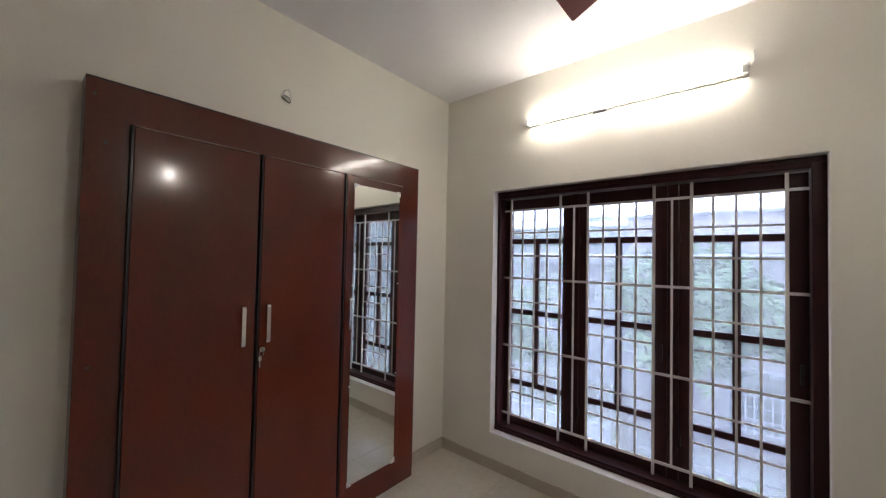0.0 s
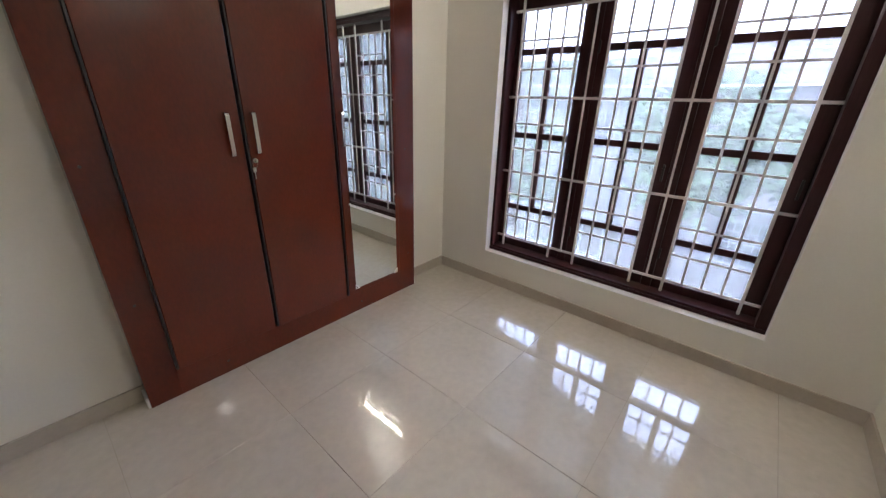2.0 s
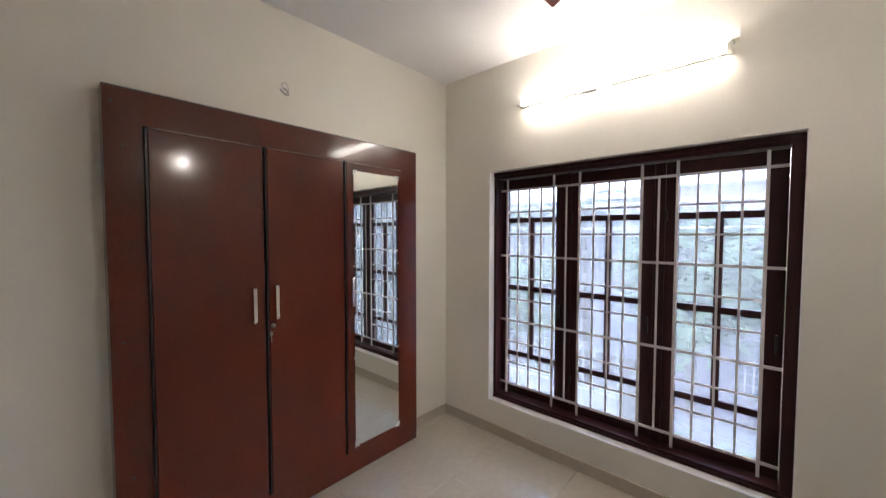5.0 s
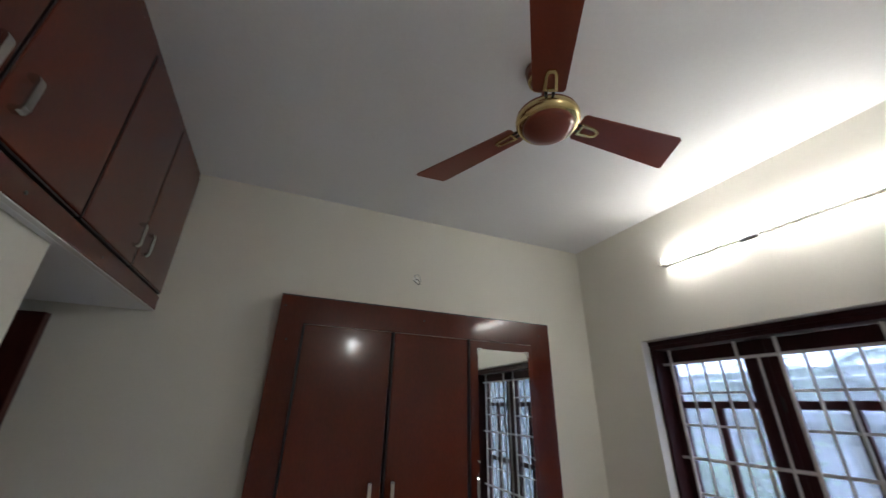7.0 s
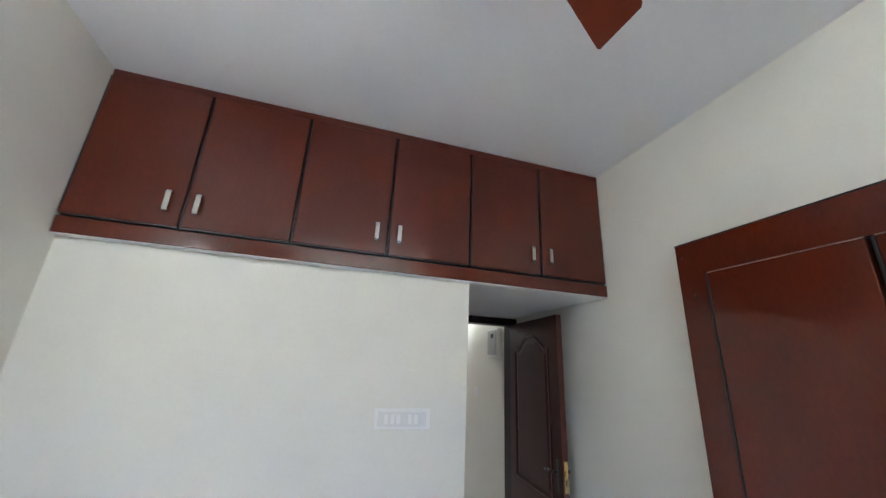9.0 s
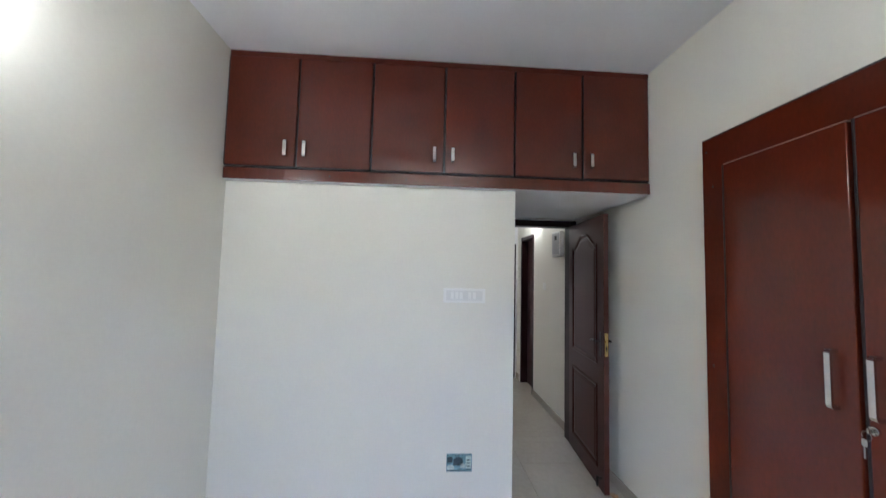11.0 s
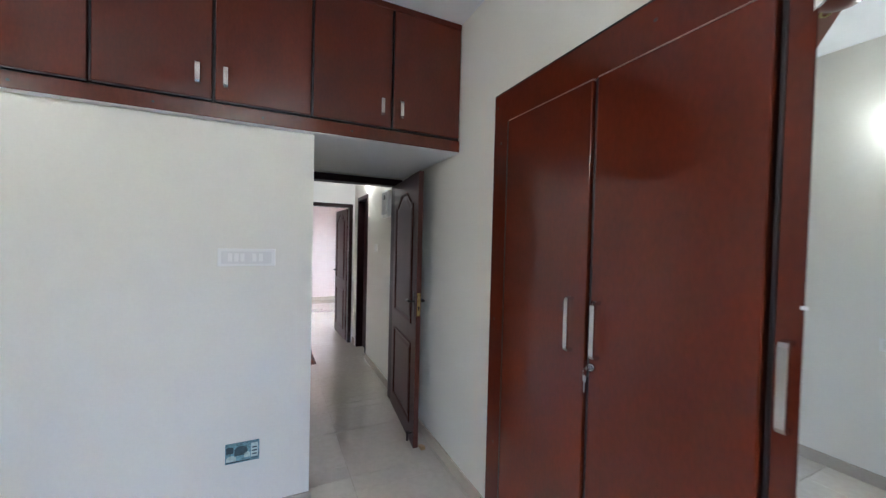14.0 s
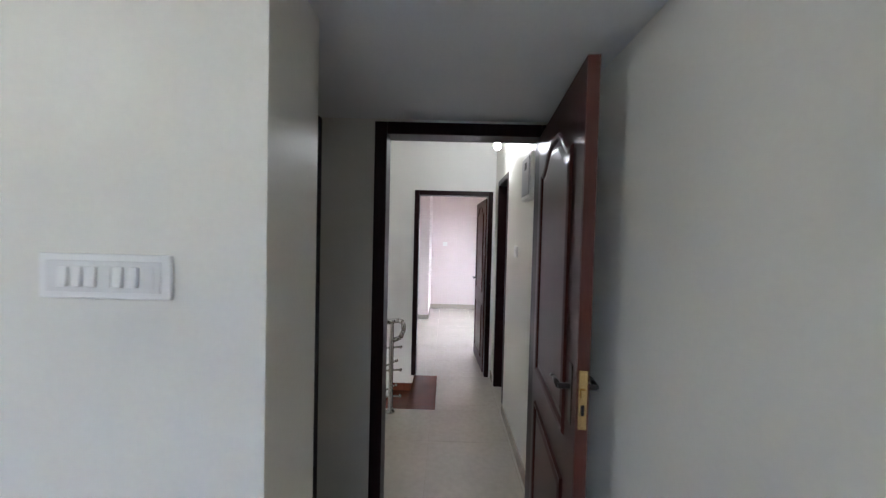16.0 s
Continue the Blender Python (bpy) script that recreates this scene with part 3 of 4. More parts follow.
part("leaf", boxes((-3.818, -3.282, -1.23, -1.195, 0.006, 2.005), bevel=0.002), DOORWOOD, dk)
for row in ((-3.87, -3.82, -1.25, -1.172, 0, 2.058), (-3.28, -3.23, -1.25, -1.172, 0, 2.058), (-3.82, -3.28, -1.25, -1.172, 2.008, 2.058)):
    part("post", boxes(row, bevel=0.003), DARKWOOD, dk)
part("lining", boxes((-3.988, -3.872, -1.1795, -1.172, 0, 2.11)), DARKWOOD, dk, "dark wooden door lining")


wedge = thing("door_wedge", (-3.17, -0.085, 0), "small pale wooden wedge beside the open door", "door wedge")
bm = boxes((-3.205, -3.135, -0.10, -0.07, 0.0005, 0.028))
for v in bm.verts:
    if v.co.x < -3.18 and v.co.z > 0.01:
        v.co.z = 0.006
part("block", bm, material("pale_raw_wood", (0.45, 0.30, 0.15), 0.6, vary=0.2, scale=(30, 8, 8)), wedge)


# ---- electrical fittings ----
def switch_plate(name, x, y, z, w, h, facing, rockers, label, sockets=(), blanks=()):
    """A white modular plate on a wall; facing is '+x' or '+y'. rockers and sockets give centres along the plate."""
    e = thing(name, (x, y, z), label, "switch", "bedroom switchboards")

    def slab(u0, u1, d0, d1, z0, z1, bevel=0.0):
        return boxes((x + d0, x + d1, y + u0, y + u1, z + z0, z + z1) if facing == "+x" else (x + u0, x + u1, y + d0, y + d1, z + z0, z + z1), bevel=bevel)

    part("surround", slab(-w / 2, w / 2, 0.0005, 0.010, -h / 2, h / 2, 0.003), PLASTIC, e)
    part("plate", slab(-w / 2 + 0.018, w / 2 - 0.018, 0.0105, 0.013, -h / 2 + 0.014, h / 2 - 0.014, 0.001), PLATE, e)
    for u in rockers:
        bm = slab(u - 0.0095, u + 0.0095, 0.0132, 0.021, -0.021, 0.021, 0.0015)
        for v in bm.verts:
            if v.co.z > z:
                if facing == "+x" and v.co.x > x + 0.018:
                    v.co.x -= 0.005
                elif facing == "+y" and v.co.y > y + 0.018:
                    v.co.y -= 0.005
        part("rocker", bm, PLASTIC, e, "white rocker switch")
    for u in blanks:
        part("blank_module", slab(u - 0.0105, u + 0.0105, 0.0132, 0.0145, -0.023, 0.023, 0.0005), PLATE, e, "flat blank module")
    for u in sockets:
        s = part("socket", slab(u - 0.022, u + 0.022, 0.0132, 0.015, -0.022, 0.022, 0.001), PLASTIC, e, "white three-pin socket")
        for du, dz, r in ((0, 0.010, 0.0038), (-0.010, -0.007, 0.003), (0.010, -0.007, 0.003)):
            part("pin_hole", slab(u + du - r, u + du + r, 0.0151, 0.0154, dz - r, dz + r), BLACK, s)
    return e


switch_plate("switchboard", -2.885, -1.226, 1.427, 0.270, 0.092, "+x", (-0.079, -0.050, -0.022, 0.033, 0.064), "white switchboard with five rockers on the wall", (), (0.006, 0.094))
switch_plate("switchboard", -1.492, SOUTH, 0.932, 0.245, 0.085, "+y", (-0.005, 0.050, 0.080), "white switchboard with a three-pin socket", (-0.062,))

box_cover = thing("socket_cover", (-2.885, -1.237, 0.388), "low socket box covered with a printed teal sticker", "socket")
part("plate", boxes((-2.8845, -2.880, -1.317, -1.157, 0.335, 0.442), bevel=0.001), LABELBLUE, box_cover)


def print_patch(y, z, w, h, mat, arch=0.0, n=14):
    """A flat printed patch on the sticker, with a rounded top where arch is set."""
    bm = bmesh.new()
    pts = [(y - w / 2, z - h / 2), (y + w / 2, z - h / 2)]
    pts += [(y + w / 2 * math.cos(math.pi * k / n), z + h / 2 - arch + arch * math.sin(math.pi * k / n)) for k in range(n + 1)]
    lo = [bm.verts.new((-2.8799, a, b)) for a, b in pts]
    hi = [bm.verts.new((-2.8793, a, b)) for a, b in pts]
    bm.faces.new(hi)
    for k in range(len(pts)):
        bm.faces.new((lo[k], lo[(k + 1) % len(pts)], hi[(k + 1) % len(pts)], hi[k]))
    bmesh.ops.recalc_face_normals(bm, faces=bm.faces)
    return part("print", bm, mat, box_cover)


print_patch(-1.180, 0.392, 0.034, 0.075, LABELPALE)
for k in range(3):
    part("print", boxes((-2.8789, -2.8785, -1.191, -1.169, 0.366 + 0.018 * k, 0.373 + 0.018 * k)), LABELDARK, box_cover)
print_patch(-1.245, 0.398, 0.060, 0.050, LABELDARK, 0.022)
print_patch(-1.215, 0.372, 0.028, 0.030, LABELPALE, 0.012)
print_patch(-1.290, 0.362, 0.044, 0.030, LABELPALE, 0.014)
print_patch(-1.296, 0.408, 0.034, 0.036, LABELDARK, 0.010)
part("print", boxes((-2.8789, -2.8785, -1.312, -1.200, 0.339, 0.346)), LABELDARK, box_cover)

tube = thing("tube_light", (-0.03, -1.388, 2.59), "lit white fluorescent tube on a slim wall batten", "lamp")
part("batten", boxes((-0.030, -0.001, -1.99, -0.785, 2.575, 2.605), bevel=0.004), PLASTIC, tube)
part("tube", lathe([(0.0128, -1.978), (0.0128, -0.800)], (-0.058, 0, 2.590), 16, "y"), TUBEGLOW, tube, "glowing fluorescent tube")
for y0, y1 in ((-2.008, -1.980), (-0.798, -0.770)):
    part("lamp_holder", boxes((-0.074, -0.001, y0, y1, 2.570, 2.612), bevel=0.004), PLASTIC, tube, "white end holder")
part("starter", lathe([(0.010, -1.325), (0.015, -1.315), (0.015, -1.245), (0.010, -1.235)], (-0.042, 0, 2.562), 14, "y"), GREYPL, tube, "small grey starter")
part("clip", boxes((-0.045, -0.012, -2.012, -1.994, 2.6125, 2.632), bevel=0.002), GREYPL, tube, "small grey cable clip")
part("cable", rods([(-0.008, -0.775, 2.60), (-0.006, -0.74, 2.62), (-0.004, -0.72, 2.60)], 0.003, 6), PLASTIC, tube)
part("cable", rods([(-0.008, -2.005, 2.61), (-0.006, -2.03, 2.64), (-0.004, -2.03, 2.70)], 0.003, 6), PLASTIC, tube)

bulb = thing("wall_bulb", (-1.43, SOUTH + 0.05, 2.45), "lit bulb in a white angled wall holder", "lamp")
part("holder", lathe([(0.032, SOUTH), (0.032, SOUTH + 0.012), (0.022, SOUTH + 0.02), (0.021, SOUTH + 0.090)], (-1.43, 0, 2.485), 20, "y"), PLASTIC, bulb, "white plastic bulb holder")
part("neck", lathe([(0.019, 2.43), (0.021, 2.485), (0.015, 2.50)], (-1.43, SOUTH + 0.085, 0), 18), PLASTIC, bulb)
part("globe", lathe([(0.004, 2.335), (0.018, 2.338), (0.029, 2.352), (0.032, 2.372), (0.029, 2.395), (0.021, 2.428)], (-1.43, SOUTH + 0.085, 0), 20), BULBGLOW, bulb, "glowing bulb")
conduit = thing("conduit", (-1.43, SOUTH, 2.7), "cream painted conduit running up to the ceiling", "conduit")
part("cover", boxes((-1.44, -1.42, SOUTH + 0.001, SOUTH + 0.012, 2.520, H), bevel=0.002), WALL, conduit)

hook = thing("cable_outlet", (-1.457, -0.01, 2.497), "bare cable outlet with short loose wires", "cable outlet")
part("rim", lathe([(0.020, -0.004), (0.020, 0.0)], (-1.457, 0, 2.497), 18, "y"), PLASTIC, hook)
part("wire", rods([(-1.457 + 0.02 * math.sin(a * 1.3), -0.004 - 0.03 * math.sin(a), 2.497 + 0.022 * math.cos(a * 1.7) - 0.02) for a in [i * 0.26 for i in range(13)]], 0.0026, 6), BLACK, hook, "curled dark wire")
part("wire", rods([(-1.46, -0.003, 2.50), (-1.475, -0.03, 2.515), (-1.455, -0.045, 2.522), (-1.435, -0.03, 2.50), (-1.43, -0.03, 2.48)], 0.0022, 6), GREYPL, hook, "curled grey wire")

HBX, HBY = -5.25, -0.116
hb = thing("hall_bulb", (HBX, HBY, 2.36), "lit round bulb on a short arm on the hall wall", "lamp")
part("rose", lathe([(0.03, 0.0), (0.028, -0.012), (0.012, -0.02)], (HBX, 0, 2.40), 16, "y"), PLASTIC, hb)
part("arm", rods([(HBX, -0.01, 2.40), (HBX, HBY, 2.395)], 0.008, 8), PLASTIC, hb)
part("neck", lathe([(0.018, 2.345), (0.020, 2.40), (0.012, 2.408)], (HBX, HBY, 0), 14), PLASTIC, hb)
part("globe", lathe([(0.006, 2.286), (0.022, 2.292), (0.031, 2.312), (0.026, 2.336), (0.017, 2.346)], (HBX, HBY, 0), 18), HALLGLOW, hb, "glowing bulb")

meter = thing("meter_box", (-4.41, -0.03, 1.9), "slim white electric box with a dark display", "electric box")
part("case", boxes((-4.53, -4.29, -0.045, -0.001, 1.775, 2.05), bevel=0.005), PLASTIC, meter)
part("cover", boxes((-4.505, -4.315, -0.052, -0.0455, 1.80, 2.03), bevel=0.003), GREYPL, meter, "grey hinged cover")
part("display", boxes((-4.43, -4.37, -0.0535, -0.0523, 1.955, 2.0)), BLACK, meter, "small dark display")
switch_h = thing("bell_switch", (-4.88, -0.004, 1.437), "small white switch on the hall wall", "switch")
part("plate", boxes((-4.93, -4.83, -0.010, -0.0005, 1.395, 1.48), bevel=0.002), PLASTIC, switch_h)
part("rocker", boxes((-4.895, -4.865, -0.014, -0.0102, 1.415, 1.46), bevel=0.001), PLASTIC, switch_h)
fs = thing("room_switch", (-10.1, -0.55, 1.4), "small white switch on the far wall", "switch")
part("plate", boxes((-10.109, -10.10, -0.60, -0.50, 1.36, 1.45), bevel=0.002), PLASTIC, fs)


# ---- ceiling fan ----
FC = (-1.44, -1.425)
fan = thing("ceiling_fan", (*FC, 2.95), "brown ceiling fan with three blades and gold trim", "fan")
part("canopy", lathe([(0.018, 2.865), (0.035, 2.872), (0.058, 2.905), (0.064, 2.954)], (*FC, 0), 24), FAN, fan)
part("canopy_ring", lathe([(0.050, 2.889), (0.0555, 2.893), (0.057, 2.899), (0.052, 2.901)], (*FC, 0), 24), GOLD, fan, "gold ring")
part("down_rod", lathe([(0.011, 2.74), (0.011, 2.88)], (*FC, 0), 14), FAN, fan)
part("motor_cover", lathe([(0.020, 2.757), (0.035, 2.752), (0.07, 2.742), (0.10, 2.725), (0.113, 2.712)][::-1], (*FC, 0), 32), FAN, fan)
part("motor_ring", lathe([(0.092, 2.663), (0.108, 2.668), (0.117, 2.684), (0.117, 2.700), (0.109, 2.712)], (*FC, 0), 32), GOLD, fan, "polished gold motor ring")
part("bottom_cap", lathe([(0.006, 2.622), (0.034, 2.625), (0.066, 2.636), (0.088, 2.652), (0.096, 2.666)], (*FC, 0), 32), FAN, fan, "rounded brown bottom cap")


def fan_blade(deg):
    c, s = math.cos(radians(deg)), math.sin(radians(deg))

    def place(u, v, w):
        z = 2.706 + w - 0.19 * v
        return (FC[0] + c * u - s * v, FC[1] + s * u + c * v, z)

    outline = [(0.140, 0.050), (0.612, 0.074), (0.622, 0.068), (0.585, -0.074), (0.572, -0.081), (0.140, -0.058), (0.132, -0.05), (0.132, 0.042)]
    bm = bmesh.new()
    a = [bm.verts.new(place(u, v, 0.0)) for u, v in outline]
    b = [bm.verts.new(place(u, v, -0.005)) for u, v in outline]
    bm.faces.new(a)
    bm.faces.new(b[::-1])
    for i in range(len(a)):
        bm.faces.new((a[i], b[i], b[(i + 1) % len(a)], a[(i + 1) % len(a)]))
    bmesh.ops.recalc_face_normals(bm, faces=bm.faces)
    bl = part("blade", bm, FAN, fan, "brown lacquered metal blade")
    bm = bmesh.new()
    # a hollow gold trapezium with a raised rim
    outer = [(0.140, 0.026), (0.206, 0.021), (0.226, 0.012), (0.226, -0.012), (0.206, -0.021), (0.140, -0.026)]
    inner = [(0.150, 0.013), (0.200, 0.011), (0.214, 0.006), (0.214, -0.006), (0.200, -0.011), (0.150, -0.013)]
    oa = [bm.verts.new(place(u, v, -0.0055)) for u, v in outer]
    ob = [bm.verts.new(place(u, v * 0.94, -0.012)) for u, v in outer]
    ia = [bm.verts.new(place(u, v, -0.0055)) for u, v in inner]
    ib = [bm.verts.new(place(u, v, -0.012)) for u, v in inner]
    for k in range(6):
        n = (k + 1) % 6
        for q in ((oa[k], oa[n], ob[n], ob[k]), (ob[k], ob[n], ib[n], ib[k]), (ib[k], ib[n], ia[n], ia[k]), (ia[k], ia[n], oa[n], oa[k])):
            bm.faces.new(q)
    bmesh.ops.recalc_face_normals(bm, faces=bm.faces)
    part("blade_bracket", bm, GOLD, bl, "gold blade bracket")
    bm = bmesh.new()
    rod(bm, place(0.100, -0.012, -0.004), place(0.150, -0.012, -0.004), 0.006, 8)
    rod(bm, place(0.100, 0.012, -0.004), place(0.150, 0.012, -0.004), 0.006, 8)
    part("blade_arm", bm, BLACKM, bl, "dark metal blade arm")


for k in range(3):
    fan_blade(116.0 - 120 * k)


# ---- stairwell ----
stairs = thing("staircase", (-5.73, -1.2, 0), "red granite stairs going down beside the hall", "stairs", kind="structure")
for i in range(6):
    y1 = -0.594 if i == 0 else -0.838 - 0.26 * (i - 1)
    y0 = -0.838 - 0.26 * i
    z = -0.17 * i
    part("step", boxes((-6.129, -5.331, y0, y1 - 0.001, z - 0.17, z - 0.022)), WHITE_WALL, stairs)
    part("tread", boxes((-6.129, -5.331, y0 - 0.012, y1 - 0.001, z - 0.021, z + 0.001), bevel=0.003), GRANITE, stairs, "polished red granite tread")
    part("riser", boxes((-6.129, -5.331, y0 - 0.008, y0 - 0.0005, z - 0.148, z - 0.0225)), GRANITE, stairs)
    if i:
        part("string_band", boxes((-6.129, -6.117, y0, y1 - 0.001, z + 0.002, z + 0.08)), GRANITE, stairs)

rail = thing("stair_railing", (-5.262, -0.98, 0), "stainless steel stair railing post with handrail and knobs", "railing")
part("post", lathe([(0.038, 0.0), (0.038, 0.012), (0.020, 0.016), (0.019, 0.77), (0.015, 0.79)], (-5.262, -0.982, 0), 18), CHROME, rail, "round stainless steel post")
for k, z in enumerate((0.575, 0.375, 0.145)):
    bm = bmesh.new()
    rod(bm, (-5.262, -1.12, z - 0.02), (-5.262, -0.905, z), 0.008, 8)
    bmesh.ops.create_icosphere(bm, subdivisions=2, radius=0.014, matrix=Matrix.Translation((-5.262, -0.90, z)))
    part("cross_rod", bm, CHROME, rail, "steel rod with a ball end")
for k, z in enumerate((0.455, 0.24)):
    bm = bmesh.new()
    rod(bm, (-5.29, -1.3, z - 0.2), (-5.262, -0.94, z), 0.008, 8)
    bmesh.ops.create_icosphere(bm, subdivisions=2, radius=0.014, matrix=Matrix.Translation((-5.262, -0.935, z)))
    part("cross_rod", bm, CHROME, rail, "steel rod with a ball end")
part("handrail", rods([(-5.262, -2.2, -0.02), (-5.262, -1.05, 0.79), (-5.262, -0.92, 0.805), (-5.262, -0.885, 0.79), (-5.262, -0.880, 0.72), (-5.262, -0.905, 0.66), (-5.262, -0.97, 0.63)], 0.020, 12), CHROME, rail, "curved stainless steel handrail")
part("newel_post", lathe([(0.03, -0.8), (0.019, -0.78), (0.019, 0.35)], (-5.262, -1.7, 0), 14), CHROME, rail)
part("level_rail", rods([(-5.262, -0.985, 0.79), (-4.9, -1.9, 0.79)], 0.018, 10), CHROME, rail)


# ---- outside ----
GZ = -3.3
structure("ground", boxes((0.235, 400, -200, 200, GZ - 0.2, GZ), (-200, 0.235, -200, 200, GZ - 0.2, GZ)), GROUND, "dusty bare ground between the houses", "ground")


def neighbour(name, x, y0, y1, top, mat, label, windows, band=()):
    h = thing(name, (x + 3, (y0 + y1) / 2, GZ), label, "house", "neighbouring houses")
    part("wall", boxes((x, x + 6, y0, y1, GZ, top - 0.6)), mat, h)
    part("parapet", boxes((x - 0.02, x + 0.13, y0 - 0.02, y1 + 0.02, top - 0.6, top)), mat, h, "plain roof parapet")
    part("coping", boxes((x - 0.07, x + 0.18, y0 - 0.07, y1 + 0.07, top, top + 0.07)), FACADE2, h)
    for z in band:
        part("ledge", boxes((x - 0.30, x - 0.001, y0, y1, z - 0.10, z), bevel=0.01), FACADE2, h, "projecting concrete sunshade")
    for yc, zc, w, hh in windows:
        wn = part("window", boxes((x - 0.03, x - 0.002, yc - w / 2, yc + w / 2, zc - hh / 2, zc + hh / 2)), FACADE2, h, "window with a metal grille")
        part("pane", boxes((x - 0.036, x - 0.031, yc - w / 2 + 0.06, yc + w / 2 - 0.06, zc - hh / 2 + 0.06, zc + hh / 2 - 0.06)), DARKGLASS, wn)
        for k in range(7):
            y = yc - w / 2 + 0.06 + (w - 0.12) * k / 6
            part("bar", boxes((x - 0.06, x - 0.045, y - 0.012, y + 0.012, zc - hh / 2, zc + hh / 2)), GRILLE, wn)
        for k in range(5):
            z = zc - hh / 2 + 0.06 + (hh - 0.12) * k / 4
            part("bar", boxes((x - 0.075, x - 0.0605, yc - w / 2, yc + w / 2, z - 0.012, z + 0.012)), GRILLE, wn)
    return h


neighbour("neighbour_house", 8.0, -9.0, 0.4, 2.75, FACADE, "pale pink neighbouring house with a roof parapet", ((-2.1, -1.45, 1.0, 1.15), (-4.6, -1.45, 1.2, 1.15), (-6.8, -1.45, 1.2, 1.15), (-4.6, 0.9, 1.1, 1.1)), (1.95, -0.65))
neighbour("neighbour_house", 13.0, 1.2, 14.0, 3.0, FACADE2, "grey white house behind palm trees", ((3.4, 0.6, 1.4, 1.2), (6.6, 0.6, 1.4, 1.2), (10, 0.6, 1.4, 1.2)), (1.6,))


def fence(name, x, y0, y1, z0, z1, label):
    f = thing(name, (x, (y0 + y1) / 2, GZ), label, "fence")
    part("wall", boxes((x - 0.08, x + 0.08, y0, y1, GZ, z0)), FACADE2, f, "plastered boundary wall")
    n = int((y1 - y0) / 0.22)
    for k in range(n + 1):
        y = y0 + (y1 - y0) * k / n
        part("picket", boxes((x - 0.02, x + 0.02, y - 0.018, y + 0.018, z0, z1)), FENCE, f)
    for z in (z0 + 0.06, z1 - 0.05):
        part("rail", boxes((x - 0.035, x - 0.021, y0, y1, z - 0.022, z + 0.022)), FENCE, f)
    return f


fence("balustrade", 5.0, 0.0, 7.5, -1.55, -0.65, "white balustrade on a boundary wall")
fence("spiked_wall", 6.0, -8.0, -0.3, -2.15, -1.95, "pale boundary wall with small spikes")


def tree(name, x, y, height, spread, leaves, seed, label, leaf=0.11):
    rnd = random.Random(seed)
    t = thing(name, (x, y, GZ), label, "shrub" if name == "shrub" else "tree", "garden shrubs" if name == "shrub" else "trees between the houses")
    bm = bmesh.new()
    top = GZ + height * 0.5
    rod(bm, (x, y, GZ), (x + 0.1, y + 0.05, top), 0.14, 10, 0.09)
    ends = []
    for i in range(9):
        a = i * 2.4 + rnd.random()
        r = spread * (0.35 + 0.5 * rnd.random())
        e = (x + r * math.cos(a), y + r * math.sin(a), GZ + height * (0.55 + 0.42 * rnd.random()))
        mid = ((x + 0.1 + e[0]) / 2, (y + 0.05 + e[1]) / 2, (top + e[2]) / 2 + 0.1)
        rod(bm, (x + 0.1, y + 0.05, top - 0.1), mid, 0.06, 6, 0.04)
        rod(bm, mid, e, 0.04, 6, 0.012)
        ends += [e, mid]
    part("trunk", bm, BARK, t, "grey tapered trunk with limbs")
    bm = bmesh.new()
    for i in range(leaves):
        e = rnd.choice(ends)
        p = Vector(e) + Vector((rnd.gauss(0, 0.34), rnd.gauss(0, 0.34), rnd.gauss(0, 0.28))) * spread * 0.55
        u = Vector((rnd.gauss(0, 1), rnd.gauss(0, 1), rnd.gauss(0, 0.5))).normalized()
        w = u.orthogonal().normalized()
        L = leaf * (0.6 + 0.8 * rnd.random())
        vs = [bm.verts.new(p + d) for d in (-u * L, w * L * 0.4, u * L, -w * L * 0.4)]
        bm.faces.new(vs)
    part("crown", bm, LEAF, t, "loose crown of small green leaves")
    return t


def palm(name, x, y, height, seed, label):
    rnd = random.Random(seed)
    t = thing(name, (x, y, GZ), label, "palm tree", "palm trees")
    bm = bmesh.new()
    pts = [(x + 0.12 * math.sin(k * 0.4), y + 0.05 * k / 3, GZ + height * k / 8) for k in range(9)]
    for k in range(8):
        rod(bm, pts[k], pts[k + 1], 0.15 - 0.008 * k, 9, 0.142 - 0.008 * k)
    part("trunk", bm, BARK, t, "slender ringed grey trunk")
    top = Vector(pts[-1])
    bm = bmesh.new()
    for f in range(20):
        a, lift = f * 2.39996 + rnd.random() * 0.3, rnd.uniform(-0.3, 1.0)
        ln = rnd.uniform(1.8, 2.5)
        prev = top
        d = Vector((math.cos(a) * math.cos(lift), math.sin(a) * math.cos(lift), math.sin(lift)))
        for k in range(14):
            nxt = prev + d * ln / 14
            d = (d + Vector((0, 0, -0.13))).normalized()
            rod(bm, prev, nxt, 0.016, 4, 0.012)
            side = d.cross(Vector((0, 0, 1))).normalized()
            for s in (-1, 1):
                for h in (0, 0.5):
                    b = prev.lerp(nxt, h)
                    tip = b + side * s * 0.42 * (1 - abs(k - 6) / 11) + d * 0.16 + Vector((0, 0, -0.16))
                    bm.faces.new([bm.verts.new(b), bm.verts.new(b + d * 0.035), bm.verts.new(tip)])
            prev = nxt
    part("crown", bm, PALM, t, "drooping green palm fronds")
    return t


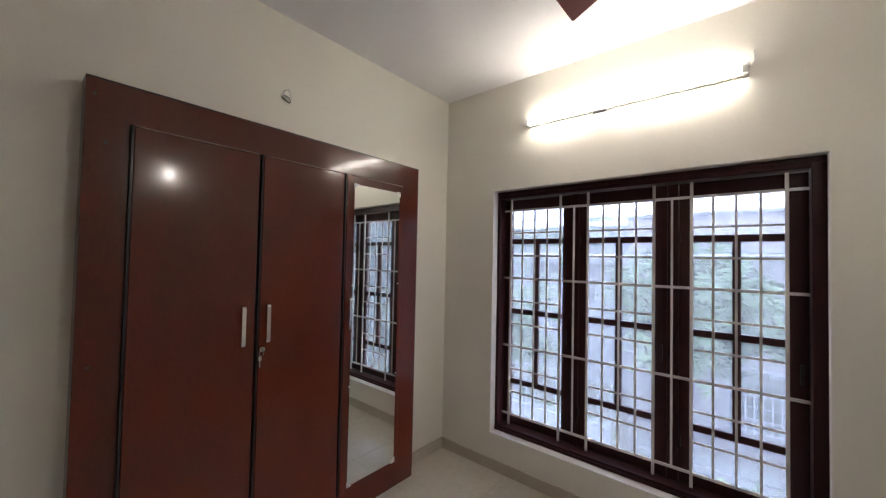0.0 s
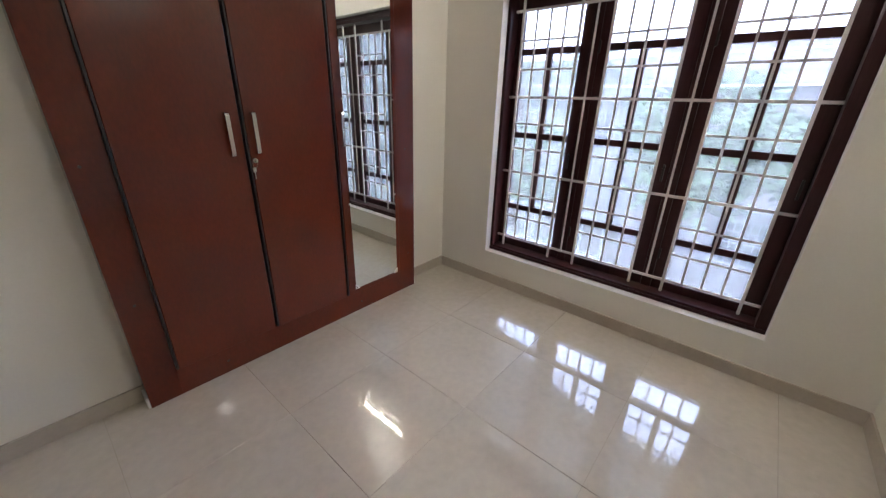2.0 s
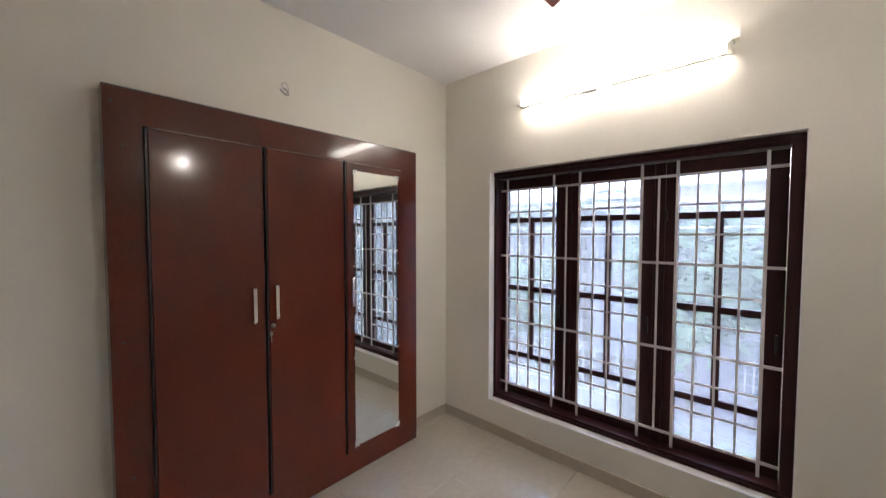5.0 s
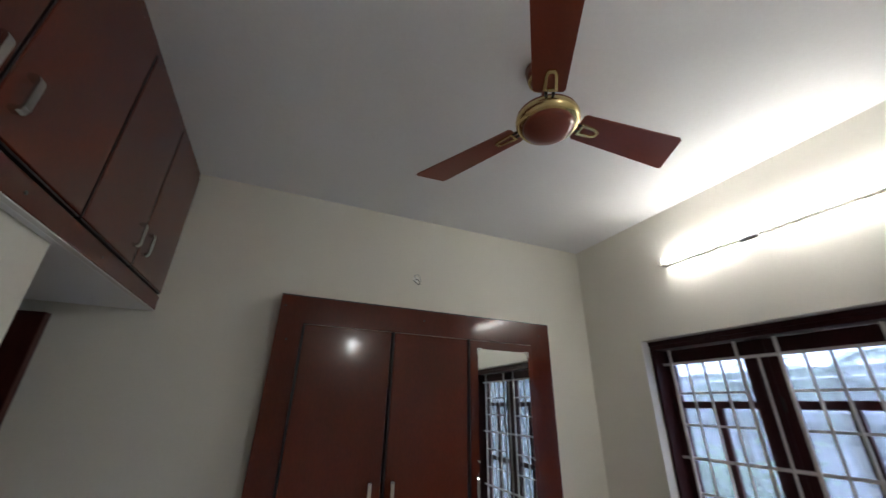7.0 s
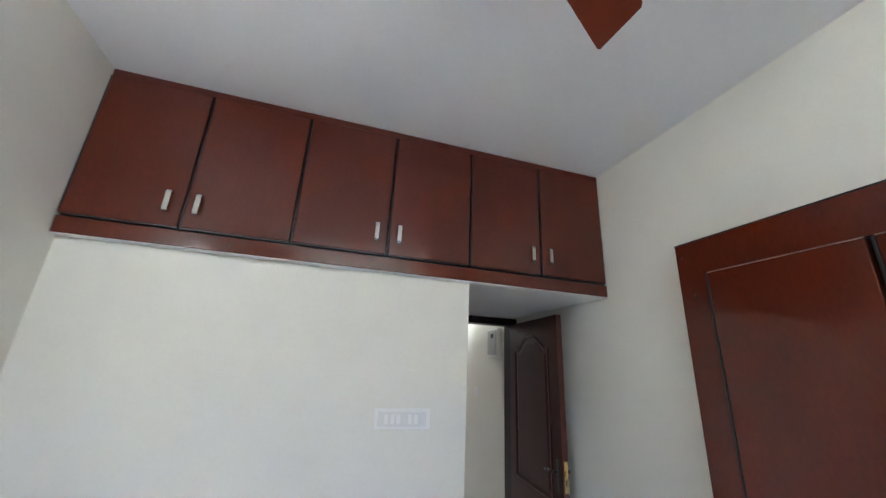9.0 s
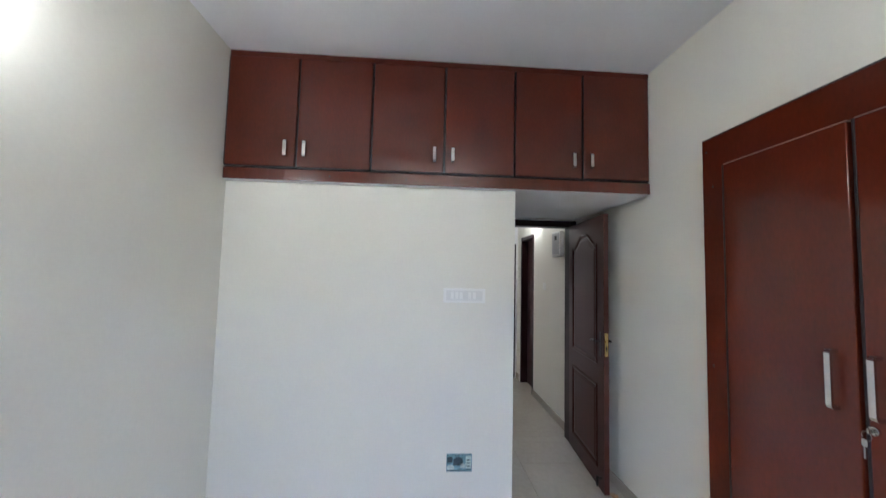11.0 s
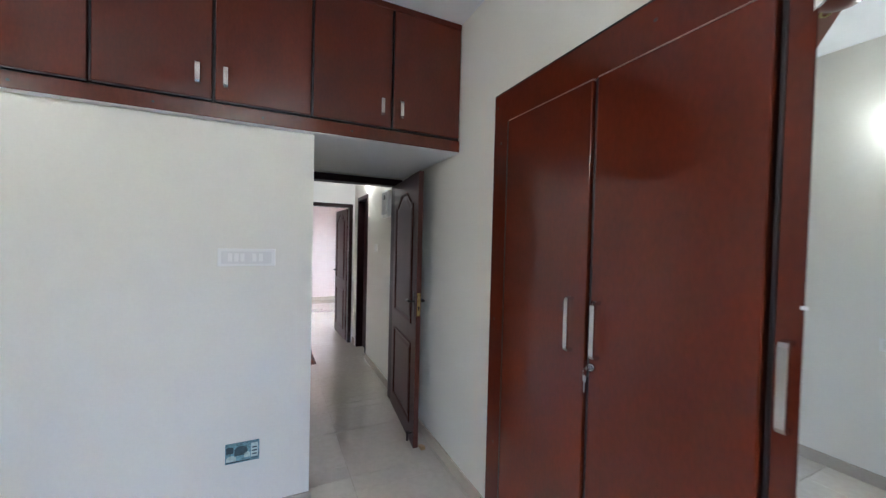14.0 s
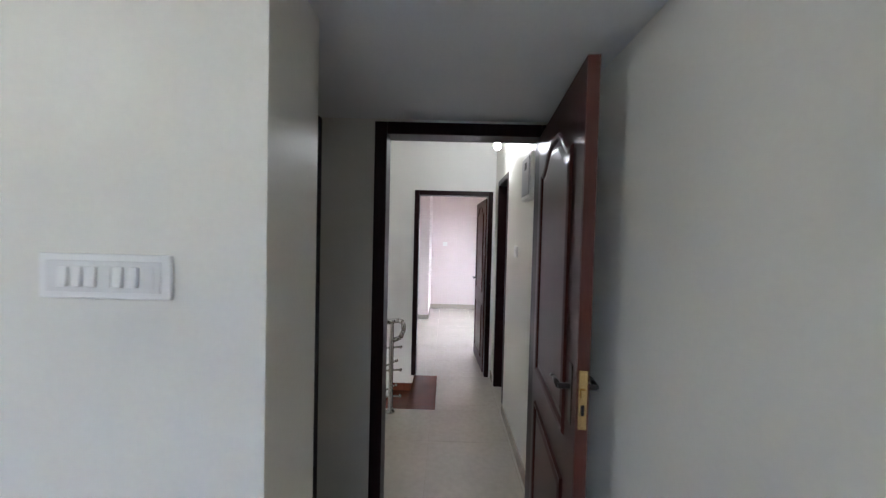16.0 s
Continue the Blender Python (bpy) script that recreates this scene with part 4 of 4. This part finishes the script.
tree("tree", 6.4, -1.05, 5.4, 1.5, 3800, 3, "leafy green tree between the houses")
tree("tree", 6.9, 3.4, 4.2, 1.6, 3000, 5, "bushy green tree behind the balustrade")
tree("tree", 6.6, -4.0, 3.0, 1.2, 2200, 8, "low green tree beside the boundary wall")
palm("palm_tree", 9.2, 2.2, 5.9, 4, "tall coconut palm with drooping fronds")
palm("palm_tree", 10.5, 5.2, 6.0, 9, "tall coconut palm near the far house")
for k, (x, y, r) in enumerate(((4.9, -1.6, 0.45), (5.1, -2.6, 0.5), (4.8, -0.8, 0.4), (5.2, -3.6, 0.5), (4.3, 1.0, 0.5), (4.4, 2.4, 0.5), (6.2, 1.2, 0.7), (6.0, 2.2, 0.7), (5.8, 4.6, 0.7), (4.9, 0.2, 0.5), (5.0, -2.1, 0.45))):
    tree("shrub", x, y, 1.15 + 0.15 * (k % 3), r, 700, 20 + k, "small green garden shrub by the wall", 0.08)

for z, y0, y1 in ((2.25, 9.0, -9.0), (2.35, 9.0, -7.0), (1.75, 9.0, -9.0)):
    c = thing("overhead_cable", (5.5, 0, z), "thin pale overhead cable across the lane", "cable", "overhead cables")
    part("cable", rods([(5.5 + 0.02 * k, y0 + (y1 - y0) * k / 16, z + 0.25 * ((k - 8) / 8) ** 2 + 0.03 * k * (1 if y1 > -8 else 0)) for k in range(17)], 0.012, 6), GRILLE, c)

# ---- floor tiles, one by one ----
ROOMS = ((-2.885, 0, SOUTH, 0), (-4.0, -2.885, -1.18, 0), (-6.13, -4.12, -2.6, 0), (-4.12, -4.0, -0.905, 0), (-6.25, -6.13, -0.885, -0.028), (-10.11, -6.25, -3.08, 1.58), (-5.92, -5.31, 0, 0.15))
HOLES = (STAIR, (-3.17, -2.885, -1.18, -0.9), (-10.11, -8.95, -3.08, -0.84))
shared = {}
G = 0.0009
for i in range(18):
    for j in range(-3, 6):
        cx0, cy0 = -0.03 - 0.6 * i, -0.03 - 0.6 * j - 0.6
        for rx0, rx1, ry0, ry1 in ROOMS:
            r = (max(cx0, rx0), min(cx0 + 0.6, rx1), max(cy0, ry0), min(cy0 + 0.6, ry1))
            if r[1] - r[0] < 0.006 or r[3] - r[2] < 0.006:
                continue
            pieces = [r]
            for hole in HOLES:
                pieces = [q for p in pieces for q in minus(p, hole)]
            for a, b, c, d in pieces:
                w, l = round(b - a - 2 * G, 4), round(d - c - 2 * G, 4)
                if w < 0.004 or l < 0.004:
                    continue
                if (w, l) not in shared:
                    bm = bmesh.new()
                    e = 0.0003
                    lo = [bm.verts.new((x, y, -0.0045)) for x, y in ((0, 0), (w, 0), (w, l), (0, l))]
                    md = [bm.verts.new((x, y, -e)) for x, y in ((0, 0), (w, 0), (w, l), (0, l))]
                    hi = [bm.verts.new((x, y, 0)) for x, y in ((e, e), (w - e, e), (w - e, l - e), (e, l - e))]
                    for k in range(4):
                        bm.faces.new((lo[k], lo[(k + 1) % 4], md[(k + 1) % 4], md[k]))
                        bm.faces.new((md[k], md[(k + 1) % 4], hi[(k + 1) % 4], hi[k]))
                    bm.faces.new(hi)
                    me = bpy.data.meshes.new("tile")
                    bm.to_mesh(me)
                    bm.free()
                    me.materials.append(TILE)
                    shared[(w, l)] = me
                t = new("tile", shared[(w, l)])
                t.location = (a + G, c + G, 0)
                t.parent = floor
